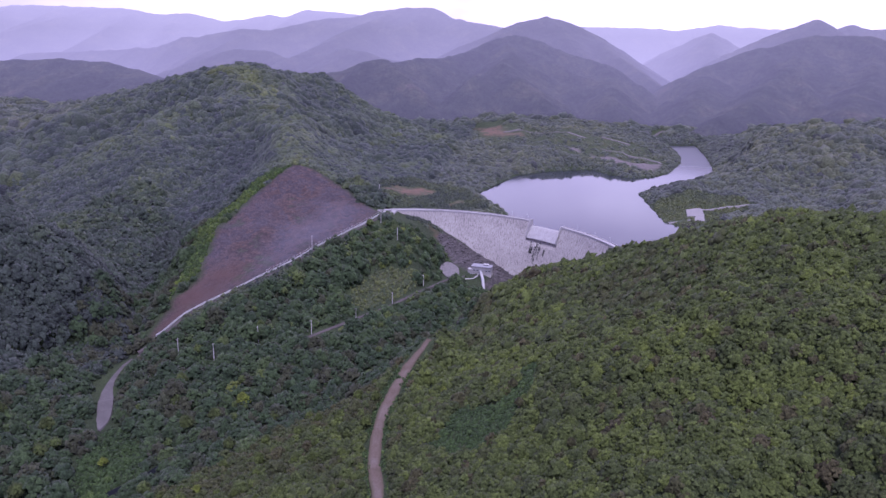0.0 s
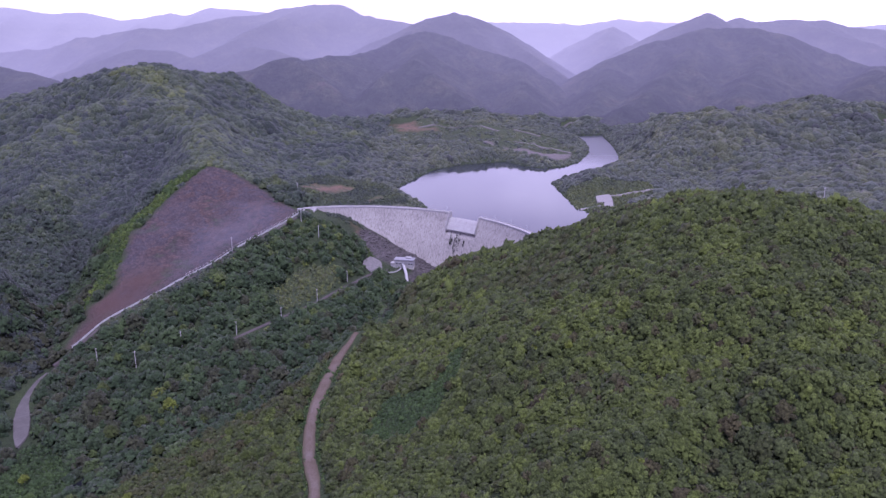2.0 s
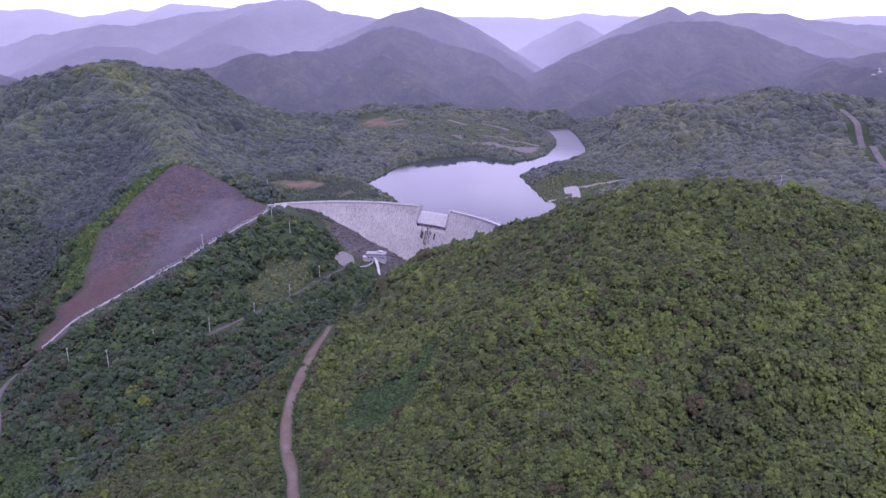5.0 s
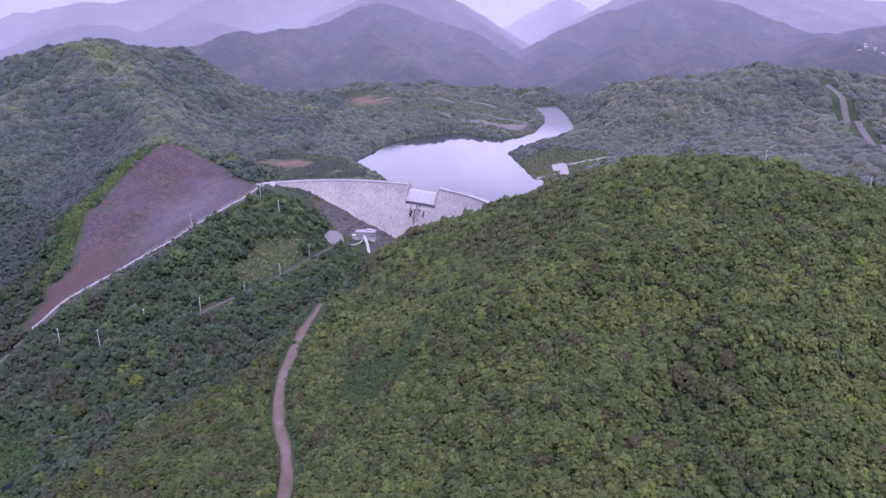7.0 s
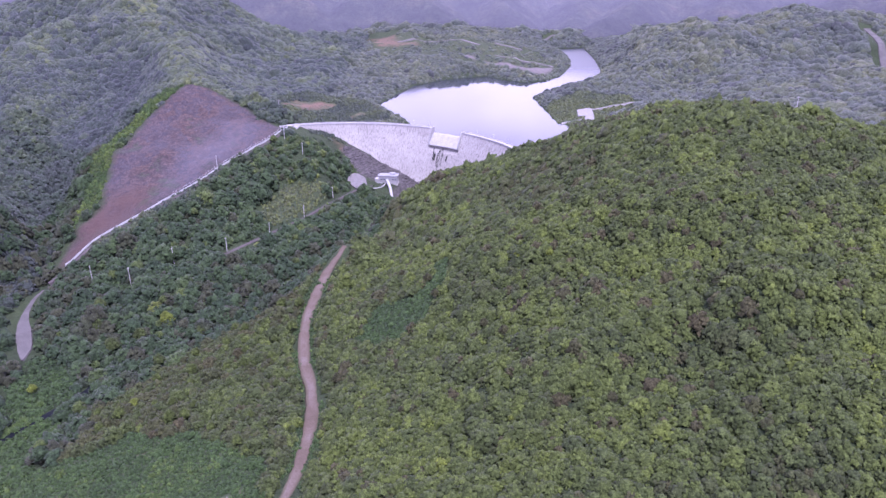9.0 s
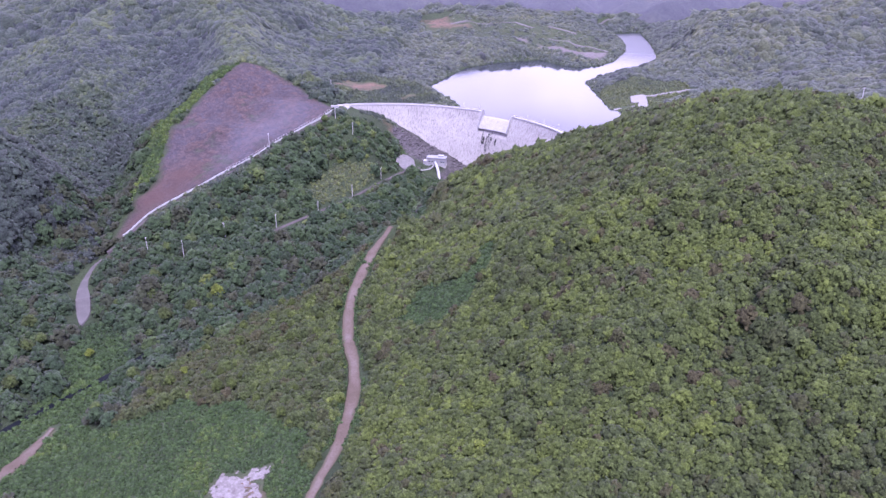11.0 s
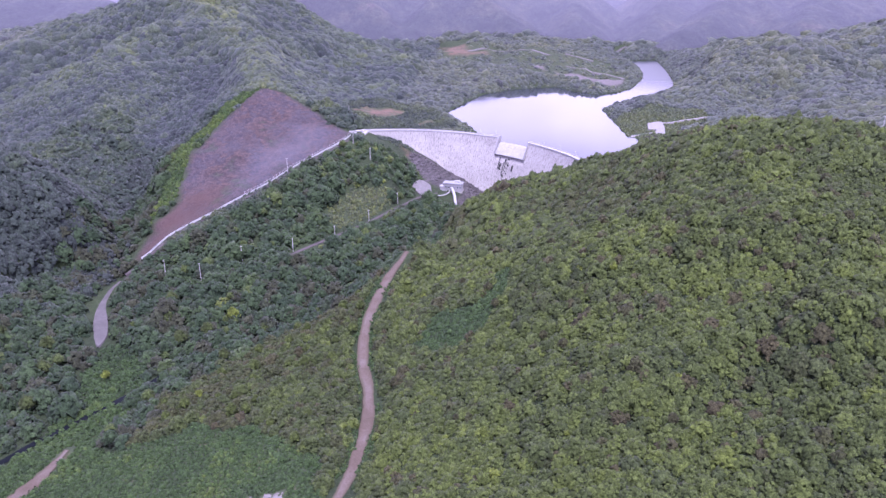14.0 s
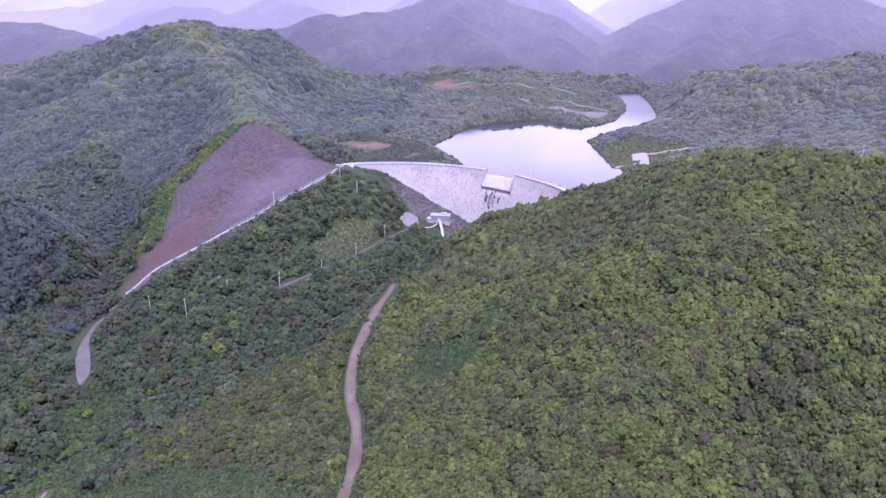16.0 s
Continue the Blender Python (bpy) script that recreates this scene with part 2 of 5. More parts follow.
GROUND = ground_material()
LEAVES = foliage_material("woodland_foliage", [(0.0, (0.080, 0.073, 0.040)), (0.14, (0.072, 0.078, 0.037)), (0.3, (0.067, 0.087, 0.036)), (0.5, (0.090, 0.117, 0.038)), (0.75, (0.115, 0.147, 0.039)), (1.0, (0.158, 0.194, 0.040))], 0.9, 0.08, 0.3)
# aerial haze is put into these greyer, bluer leaf colours and their sheen
LEAVES_DISTANT = foliage_material("hazed_distant_foliage", [(0.0, (0.064, 0.070, 0.071)), (0.35, (0.077, 0.094, 0.079)), (0.65, (0.110, 0.126, 0.082)), (1.0, (0.150, 0.160, 0.082))], 0.3, 0.22, 0.2)
LEAVES_MID = foliage_material("dark_woodland_foliage", [(0.0, (0.056, 0.062, 0.038)), (0.12, (0.042, 0.066, 0.037)), (0.5, (0.061, 0.092, 0.041)), (0.78, (0.100, 0.132, 0.044)), (1.0, (0.172, 0.202, 0.046))], 0.7, 0.12, 0.3)
# this and the next material carry painted haze in their leaf colours too
LEAVES_HILL = foliage_material("hazed_hillside_foliage", [(0.0, (0.048, 0.058, 0.054)), (0.35, (0.059, 0.079, 0.062)), (0.7, (0.084, 0.108, 0.060)), (1.0, (0.126, 0.148, 0.056))], 0.55, 0.16, 0.26)
LEAVES_FAR = foliage_material("hazed_woodland_foliage", [(0.0, (0.050, 0.058, 0.064)), (0.35, (0.064, 0.080, 0.073)), (0.7, (0.090, 0.112, 0.073)), (1.0, (0.130, 0.152, 0.070))], 0.35, 0.18, 0.2)
VINE = plain("dark_vine", (0.030, 0.034, 0.032), (0.060, 0.064, 0.056), 0.8)
CREEPER = foliage_material("creeper_foliage", [(0.0, (0.048, 0.076, 0.036)), (0.5, (0.066, 0.106, 0.039)), (1.0, (0.128, 0.168, 0.040))], 1.2, 0.08)
WATER = water_material("lake_water", (0.030, 0.036, 0.042), 0.06, ruffled=True)
CONCRETE = concrete_material()
PALE = plain("pale_concrete", (0.34, 0.325, 0.32), (0.45, 0.435, 0.43), 0.15, 0.85)
ASPHALT = plain("worn_asphalt", (0.060, 0.050, 0.050), (0.115, 0.098, 0.095), 0.08, 0.9)
def earth_track_material():
    m, n, l, p = shader("trodden_earth", 0.95, 0.15)
    patchy, ruts = noise_node(n, l, 0.05, 6, 0.62), noise_node(n, l, 0.8, 4, 0.7)
    c = ramp_node(n, l, patchy.outputs["Fac"], [(0.28, (0.085, 0.066, 0.048)), (0.42, (0.104, 0.080, 0.062)), (0.56, (0.128, 0.102, 0.084)), (0.72, (0.152, 0.128, 0.112))])
    worn = mask_node(n, "edge")
    fade = n.new("ShaderNodeMath")
    fade.operation = "MULTIPLY_ADD"
    l.new(patchy.outputs["Fac"], fade.inputs[0])
    fade.inputs[1].default_value = 0.6
    l.new(worn, fade.inputs[2])
    c = mix_node(n, l, ramp_node(n, l, fade.outputs[0], [(0.56, (0, 0, 0)), (0.84, (0.85, 0.85, 0.85))]), c, (0.062, 0.056, 0.032))
    c = mix_node(n, l, 1.0, c, ramp_node(n, l, ruts.outputs["Fac"], [(0.32, (0.84, 0.83, 0.82)), (0.68, (1.10, 1.10, 1.09))]), "MULTIPLY")
    l.new(c, p.inputs["Base Color"])
    bump_node(n, l, p, ruts.outputs["Fac"], 0.25)
    return m


DIRT = earth_track_material()
GRAVEL = plain("light_gravel", (0.088, 0.081, 0.077), (0.140, 0.129, 0.124), 0.1, 0.95)
SLAB = plain("worn_concrete_slab", (0.22, 0.205, 0.20), (0.31, 0.295, 0.285), 0.3, 0.9)
PAVING = plain("stone_paving", (0.13, 0.12, 0.117), (0.22, 0.207, 0.2), 0.3, 0.9)
SAND = plain("pale_sand", (0.125, 0.108, 0.098), (0.27, 0.25, 0.24), 0.35, 0.95)
STEEL = plain("galvanised_steel", (0.30, 0.30, 0.32), (0.42, 0.42, 0.44), 0.8, 0.45, 0.5, 0.3)
POLE = plain("weathered_pole", (0.42, 0.40, 0.40), (0.58, 0.56, 0.55), 0.8, 0.8)
PAINT = plain("white_paint", (0.42, 0.41, 0.405), (0.53, 0.52, 0.515), 0.4, 0.6)
GLASS = plain("dark_window", (0.03, 0.035, 0.045), (0.06, 0.065, 0.08), 0.5, 0.12, 0.6)
ROCK = plain("broken_rock", (0.050, 0.045, 0.045), (0.155, 0.14, 0.137), 0.3, 0.95, bump=0.3)
BARK = plain("grey_bark", (0.10, 0.085, 0.07), (0.19, 0.165, 0.14), 1.5, 0.95)
# ---- the land: ridge, slope and valley lines in plan, with heights ----
LINES = {
    "near_ridge": [(-48, -215, -24), (8, -205, 8), (64, -205, 24), (106, -210, 40), (145, -225, 60), (179, -250, 81),
                   (225, -280, 101), (260, -310, 109), (300, -345, 110), (345, -370, 103), (400, -390, 88), (480, -420, 75), (700, -450, 60)],
    "near_face": [(-75, -400, -52), (-40, -405, -40), (13, -410, -13), (88, -414, 28), (160, -425, 56), (203, -444, 71), (280, -460, 78), (380, -480, 70), (600, -520, 60)],
    "near_low": [(-40, -520, -62), (39, -511, -30), (107, -535, 6), (193, -522, 34), (219, -543, 48), (300, -540, 52), (420, -570, 45)],
    "near_foot": [(0, -620, -62), (80, -610, -38), (175, -590, -6), (230, -590, 16), (300, -620, 18), (420, -660, 15)],
    "near_base": [(-60, -730, -88), (60, -720, -75), (180, -720, -55), (320, -750, -40), (500, -760, -20)],
    "home": [(-300, -1000, -100), (0, -980, -95), (300, -1000, -70), (600, -1050, -20)],
    "home_far": [(-900, -1500, -60), (0, -1600, 40), (900, -1500, 60)],
    "back_hollow": [(190, -70, 6), (260, -110, 20), (330, -180, 45), (420, -200, 50), (560, -180, 45), (800, -200, 50)],
    "plain": [(215, 120, 3), (251, 181, 4), (300, 260, 6), (360, 240, 9), (450, 250, 16), (650, 250, 35), (900, 200, 50)],
    "right_ridge": [(365, 560, 12), (400, 540, 40), (446, 530, 72), (548, 540, 94), (619, 550, 84), (680, 560, 90), (731, 570, 103), (790, 600, 118), (850, 610, 108), (960, 640, 85), (1200, 700, 70)],
    "right_back": [(480, 800, 20), (620, 900, 25), (800, 950, 35), (1100, 1000, 50), (1500, 900, 80)],
    "terrace": [(-110, 560, 8), (-20, 580, 10), (70, 590, 9), (170, 600, 9), (250, 600, 6)],
    "terrace_back": [(-140, 700, 20), (0, 720, 24), (120, 740, 22), (230, 760, 14), (290, 850, 10)],
    "lake_head": [(360, 980, 2), (400, 1080, 8), (380, 1250, 15), (420, 1700, 25)],
    "far_floor": [(-1500, 2300, 30), (0, 2300, 30), (1500, 2300, 30)],
    "far_rim": [(-3500, 4600, 60), (0, 4600, 60), (3500, 4600, 60)],
    "mid_foot": [(-480, 1120, 25), (-330, 1040, 14), (-200, 1000, 26), (0, 1000, 32), (150, 980, 28), (260, 1000, 16)],
    "left_crest": [(-361, 114, 50), (-420, 230, 82), (-474, 350, 94), (-541, 450, 116), (-615, 550, 138), (-690, 605, 159)],
    "left_sky": [(-712, 622, 168), (-770, 620, 160), (-844, 620, 140), (-990, 620, 100), (-1139, 620, 62), (-1293, 650, 26), (-1600, 700, 10)],
    "left_sky_back": [(-700, 626, 164), (-655, 632, 169), (-609, 640, 172), (-585, 690, 153), (-569, 740, 156), (-544, 760, 153), (-487, 730, 130), (-413, 690, 95), (-297, 640, 57), (-221, 600, 38), (-150, 545, 12)],
    "back_gully": [(-640, 1000, 60), (-540, 920, 34), (-400, 850, 20), (-280, 800, 14), (-190, 720, 14)],
    "inner_spur": [(-600, 500, 146), (-660, 440, 121), (-700, 350, 100), (-740, 250, 68), (-790, 170, 30), (-860, 120, -15)],
    "left_gully": [(-500, 260, 44), (-520, 120, -12), (-505, -40, -48), (-455, -170, -66), (-405, -300, -80)],
    "left_gully_two": [(-752, 440, 62), (-818, 310, 8), (-898, 160, -46), (-950, 0, -50)],
    "left_hollow": [(-560, -90, -45), (-660, -30, -30), (-800, 0, -35), (-1000, 0, -20)],
    "left_hill": [(-424, -280, -68), (-440, -262, -46), (-465, -255, -16), (-500, -250, 12), (-540, -250, 33), (-600, -250, 50), (-800, -260, 70), (-1200, -300, 90)],
    "left_hill_foot": [(-415, -440, -84), (-470, -430, -62), (-560, -450, -35), (-700, -500, -10)],
    "flank": [(-470, 480, 75), (-401, 450, 44), (-330, 380, 30), (-251, 300, 26), (-180, 290, 12), (-120, 290, 5)],
    "shore_left": [(-205, 60, 20), (-160, 150, 12), (-120, 190, 7), (-60, 120, 4)],
    "wall_road": [(-200, 12, 13), (-222, -42, 8), (-263, -122, -5), (-313, -200, -25), (-358, -245, -45), (-384, -283, -62)],
    "cut_edge": [(-365, 118, 52), (-396, 86, 41), (-405, 43, 28), (-415, -5, 14), (-418, -49, 1), (-410, -110, -15), (-400, -158, -28), (-403, -201, -40), (-404, -241, -52), (-396, -281, -63)],
    "cut_face": [(-270, 20, 25), (-320, 10, 21), (-345, -60, 3), (-350, -130, -15), (-375, -200, -38)],
    "yard": [(-98, -82, -42), (-80, -72, -42), (-60, -62, -42), (-46, -60, -43)],
    "knoll": [(-175, -25, 8), (-160, -60, 0), (-150, -90, -10), (-140, -134, -30)],
    "valley_road": [(-75, -85, -42), (-113, -105, -42), (-151, -172, -49), (-186, -215, -57), (-225, -262, -62), (-265, -300, -68), (-330, -325, -76)],
    "river": [(-14, -50, -58), (-38, -110, -60), (-62, -170, -63), (-95, -260, -68), (-180, -345, -86), (-265, -410, -98), (-300, -500, -102), (-315, -590, -105), (-400, -720, -110), (-620, -950, -118)],
    "track": [(-86, -300, -31), (-91, -311, -37), (-97, -323, -43), (-102, -336, -47), (-105, -380, -55), (-112, -440, -66), (-103, -500, -74), (-95, -560, -78), (-96, -625, -82), (-110, -700, -88)],
    "meadow": [(-150, -460, -78), (-180, -540, -84), (-150, -614, -84), (-200, -640, -90), (-250, -620, -96)],
    "toe": [(-200, 14, 13), (-186, 8, 9), (-157, 18, 2), (-117, 10, -17), (-77, -2, -38), (-48, -10, -48), (-25, -18, -57), (0, -50, -58), (30, -80, -48), (60, -110, -25), (80, -135, -5), (100, -150, 12), (125, -150, 18)],
    "edge_left": [(-2300, -1000, 60), (-2300, 500, 40), (-2200, 1500, 40), (-1500, 1700, 40), (-1000, 1300, 40)],
    "edge_right": [(1900, -800, 60), (1700, 200, 80), (1900, 900, 120)],
}
DAM_X, DAM_Y, CREST = -120.0, -215.0, 16.0


def on_arc(degrees, r):
    return DAM_X + r * math.sin(radians(degrees)), DAM_Y + r * math.cos(radians(degrees))


LAKE = [(-95, 236), (-66, 335), (-36, 420), (20, 476), (57, 497), (110, 518), (135, 477), (176, 440), (222, 462), (265, 524), (300, 630), (320, 723), (326, 830), (318, 930), (392, 950),
        (384, 800), (372, 680), (360, 590), (350, 545), (288, 442), (223, 374), (176, 301), (180, 230), (184, 176), (190, 98), (215, 60), (180, -10), (150, -60)]
LAKE += [on_arc(a, 247) for a in (64, 50, 35, 20, 5, -8, -15)] + [(-165, 50), (-110, 75), (-60, 85), (-32, 95), (-73, 187)]


def segments(line):
    pts = np.array(line, float)
    return zip(pts[:-1], pts[1:])


def line_pull(x, y, line):
    """Squared distance to a line in plan, and the nearest place on it."""
    best = np.full(x.shape, 1e18)
    px, py, pz = np.zeros(x.shape), np.zeros(x.shape), np.zeros(x.shape)
    for a, b in segments(line):
        d = b - a
        s = np.clip(((x - a[0]) * d[0] + (y - a[1]) * d[1]) / (d[0] ** 2 + d[1] ** 2), 0, 1)
        nx, ny = a[0] + s * d[0], a[1] + s * d[1]
        q = (x - nx) ** 2 + (y - ny) ** 2
        near = q < best
        best = np.where(near, q, best)
        px, py, pz = np.where(near, nx, px), np.where(near, ny, py), np.where(near, a[2] + s * d[2], pz)
    return best, px, py, pz


def inside(x, y, poly):
    """Signed distance to a closed outline in plan: positive inside."""
    odd, best = np.zeros(x.shape, bool), np.full(x.shape, 1e18)
    for (ax, ay), (bx, by) in zip(poly, poly[1:] + poly[:1]):
        dx, dy = bx - ax, by - ay
        s = np.clip(((x - ax) * dx + (y - ay) * dy) / (dx * dx + dy * dy), 0, 1)
        best = np.minimum(best, (x - ax - s * dx) ** 2 + (y - ay - s * dy) ** 2)
        odd ^= ((ay > y) != (by > y)) & (x < dx * (y - ay) / (dy if dy else 1e-9) + ax)
    return np.where(odd, 1, -1) * np.sqrt(best)


def waves(x, y, size, seed, octaves=4, sharp=False):
    """Smooth noise of about one in height, made from a fixed lattice of random values."""
    lattice = np.random.RandomState(seed).rand(256, 256)
    total, gain = np.zeros(x.shape), 1.0
    for octave in range(octaves):
        u, v = x / size * 2 ** octave + 37.3 * octave, y / size * 2 ** octave + 11.7 * octave
        iu, iv = np.floor(u).astype(int), np.floor(v).astype(int)
        fu, fv = u - iu, v - iv
        fu, fv = fu * fu * (3 - 2 * fu), fv * fv * (3 - 2 * fv)
        at = lambda p, q: lattice[(iu + p) % 256, (iv + q) % 256]
        n = (at(0, 0) * (1 - fu) + at(1, 0) * fu) * (1 - fv) + (at(0, 1) * (1 - fu) + at(1, 1) * fu) * fv
        total += gain * (1 - np.abs(2 * n - 1) * 2 if sharp else 2 * n - 1)
        gain *= 0.5
    return total


def land(x, y):
    """Height of the bare ground at places in plan."""
    x, y = np.asarray(x, float), np.asarray(y, float)
    # the plane that best suits the nearest places of all lines, the near ones counting most
    n, sx, sy, sz, sxx, sxy, syy, sxz, syz = (np.zeros(x.shape) for _ in range(9))
    for line in LINES.values():
        q, px, py, pz = line_pull(x, y, line)
        w, dx, dy = 1 / (q + 60.0) ** 1.5, px - x, py - y
        n, sx, sy, sz = n + w, sx + w * dx, sy + w * dy, sz + w * pz
        sxx, sxy, syy, sxz, syz = sxx + w * dx * dx, sxy + w * dx * dy, syy + w * dy * dy, sxz + w * dx * pz, syz + w * dy * pz
    hold = n * 14.0 ** 2
    mx, my, mz = sx / n, sy / n, sz / n
    cxx, cxy, cyy = sxx - n * mx * mx + hold, sxy - n * mx * my, syy - n * my * my + hold
    cxz, cyz = sxz - n * mx * mz, syz - n * my * mz
    det = cxx * cyy - cxy * cxy
    gx, gy = np.clip((cxz * cyy - cyz * cxy) / det, -0.8, 0.8), np.clip((cyz * cxx - cxz * cxy) / det, -0.8, 0.8)
    h = mz - gx * mx - gy * my
    far = np.clip((np.hypot(x, y + 300) - 250) / 600, 0, 1)
    h = h + waves(x, y, 130, 3, 3) * (1.6 + 4 * far) + waves(x, y, 150, 5, 3, True) * (0.8 + 9 * far)
    # the ground sinks away under the far mountains
    h = h - np.clip((y - 1120) / 200, 0, 1) * 45
    d = inside(x, y, LAKE)
    below = (np.hypot(x - DAM_X, y - DAM_Y) < 246) | (y < -120)
    off = np.clip(-d, 0, 90)
    blend = np.clip((off - 25) / 50, 0, 1)
    bank = np.clip(h, 0.5 + 0.08 * off, 0.6 + np.where((x > 150) & (y < 620), 0.16, 0.4) * off) * (1 - blend) + np.maximum(h, 2) * blend
    bed = -0.5 - np.minimum(0.35 * d, 22)
    h = np.where(below | (d < -75), h, np.where(d < 0, bank, bed))
    return h

# ---- helpers for meshes ----
def smooth(me, on=True):
    me.polygons.foreach_set("use_smooth", np.full(len(me.polygons), on))


def mesh_from(name, verts, faces, material, parent=None, soft=False):
    me = bpy.data.meshes.new(name)
    me.from_pydata([tuple(v) for v in verts], [], [tuple(f) for f in faces])
    me.materials.append(material)
    smooth(me, soft)
    me.update()
    ob = new(name, me)
    if parent is not None:
        ob.parent = parent
    return ob


def grid_mesh(name, xs, ys, heights, material, parent=None):
    """A sheet over a grid in plan. heights has a row for each y."""
    nx, ny = len(xs), len(ys)
    gx, gy = np.meshgrid(xs, ys)
    co = np.stack([gx, gy, heights], -1).reshape(-1, 3)
    i = (np.arange(ny - 1)[:, None] * nx + np.arange(nx - 1)[None]).ravel()
    quads = np.stack([i, i + 1, i + nx + 1, i + nx], -1)
    me = bpy.data.meshes.new(name)
    me.vertices.add(len(co))
    me.vertices.foreach_set("co", co.ravel())
    me.loops.add(quads.size)
    me.loops.foreach_set("vertex_index", quads.ravel())
    me.polygons.add(len(quads))
    me.polygons.foreach_set("loop_start", np.arange(0, quads.size, 4))
    me.update(calc_edges=True)
    me.materials.append(material)
    smooth(me)
    ob = new(name, me)
    if parent is not None:
        ob.parent = parent
    return ob


def steps(*runs):
    """Grid lines from runs of (start, end, step)."""
    return np.unique(np.concatenate([np.arange(a, b, s) for a, b, s in runs] + [[runs[-1][1]]]))


def give(ob, name, values):
    a = ob.data.attributes.new(name, "FLOAT", "POINT")
    a.data.foreach_set("value", np.clip(values, 0, 1).astype(np.float32).ravel())


# ---- the ground ----
XS = steps((-4200, -2000, 150), (-2000, -1200, 40), (-1200, -560, 12), (-560, 420, 6), (420, 900, 10), (900, 2000, 40), (2000, 4200, 150))
YS = steps((-1700, -900, 50), (-900, -700, 12), (-700, 60, 6), (60, 640, 7), (640, 1200, 16), (1200, 2400, 60), (2400, 4700, 150))
GX, GY = np.meshgrid(XS, YS)
GZ = land(GX, GY)
ground = tagged(grid_mesh("ground", XS, YS, GZ, GROUND), "wooded green hills and valley floor with a bare cut slope", "ground", kind="structure")


def height(x, y):
    """Height of the ground sheet, read from its grid."""
    x, y = np.asarray(x, float), np.asarray(y, float)
    i, j = np.clip(np.searchsorted(XS, x) - 1, 0, len(XS) - 2), np.clip(np.searchsorted(YS, y) - 1, 0, len(YS) - 2)
    u, v = (x - XS[i]) / (XS[i + 1] - XS[i]), (y - YS[j]) / (YS[j + 1] - YS[j])
    return (GZ[j, i] * (1 - u) + GZ[j, i + 1] * u) * (1 - v) + (GZ[j + 1, i] * (1 - u) + GZ[j + 1, i + 1] * u) * v


CUT = [(-203, 14), (-213, 10), (-244, 36), (-286, 86), (-320, 111), (-347, 122), (-372, 121), (-386, 88), (-397, 55), (-404, 22), (-411, -25), (-414, -77), (-402, -127), (-388, -170), (-391, -204), (-398, -231), (-394, -284),
       (-386, -286), (-358, -245), (-313, -200), (-263, -122), (-222, -42)]
STRIP = [(-365, 122), (-396, 100), (-420, 50), (-434, -10), (-441, -70), (-430, -130), (-416, -160), (-404, -241), (-396, -158), (-409, -110), (-418, -49), (-405, 43)]
DUSTY = [(-210, 10), (-245, 30), (-290, 20), (-330, -60), (-345, -150), (-318, -200), (-263, -122), (-222, -42)]
MEADOWS = [[(-205, -160), (-181, -128), (-140, -112), (-126, -130), (-152, -166), (-191, -190)],
           [(-200, 60), (-150, 70), (-60, 100), (-75, 130), (-110, 225), (-180, 240), (-250, 170), (-240, 90)],
           [(192, 100), (184, 176), (200, 230), (270, 285), (340, 240), (330, 190), (280, 150), (260, 70), (220, 65)],
           [(-300, -612), (-276, -556), (-222, -532), (-170, -530), (-114, -562), (-98, -600), (-104, -640), (-180, -690), (-280, -680)],
           [(-250, -40), (-225, -50), (-268, -130), (-318, -208), (-362, -255), (-350, -262), (-300, -212), (-250, -130)]]
BANK = [(-312, -483), (-293, -499), (-292, -540), (-272, -563), (-276, -582), (-297, -617), (-305, -650), (-345, -650), (-350, -600), (-352, -560), (-342, -533), (-346, -518), (-330, -492)]
SCRUB = [(-60, -448), (-30, -462), (0, -452), (18, -420), (18, -385), (8, -385), (4, -415), (-12, -428), (-42, -412)]
BARE = [[(-238, 112), (-216, 162), (-190, 182), (-160, 186), (-162, 150), (-182, 118), (-206, 104)], [(-126, 110), (-118, 155), (-104, 150), (-104, 125)],
        [(-172, 950), (-138, 965), (-97, 925), (-85, 850), (-36, 850), (-34, 790), (-105, 800), (-145, 815)],
        [(-168, -640), (-166, -610), (-150, -599), (-132, -596), (-126, -640)], [(-146, -28), (-138, 12), (-114, 6), (-121, -36)]]
PALE_BARE = [[(51, 651), (77, 672), (93, 608), (63, 619)], [(108, 645), (154, 606), (211, 576), (258, 608), (260, 579), (231, 506), (191, 500), (149, 533), (116, 573)]]
RUBBLE = [(-126, 22), (-98, 20), (-66, 10), (-34, 0), (-8, -22), (18, -50), (0, -75), (-30, -75), (-48, -68), (-80, -62), (-100, -50), (-125, -15)]
PITCHING = [(-125, -36), (-113, 10), (-92, 12), (-64, 4), (-44, -2), (-50, -22), (-74, -30), (-95, -56), (-110, -62)]
OUTFALL = [(-48, -4), (-20, -12), (-28, -50), (-40, -92), (-56, -92), (-48, -60)]
TERRACES = [(-120, 640), (0, 600), (100, 560), (255, 565), (270, 640), (255, 790), (130, 870), (-60, 960), (-180, 900)]


def patch(x, y, poly, ragged=4.0, edge=4.0):
    return np.clip((inside(x, y, poly) + waves(x, y, 22, 8, 3) * ragged) / edge, 0, 1)


def patches(x, y, polys, ragged=4.0, edge=4.0):
    return np.max([patch(x, y, p, ragged, edge) for p in polys], axis=0)


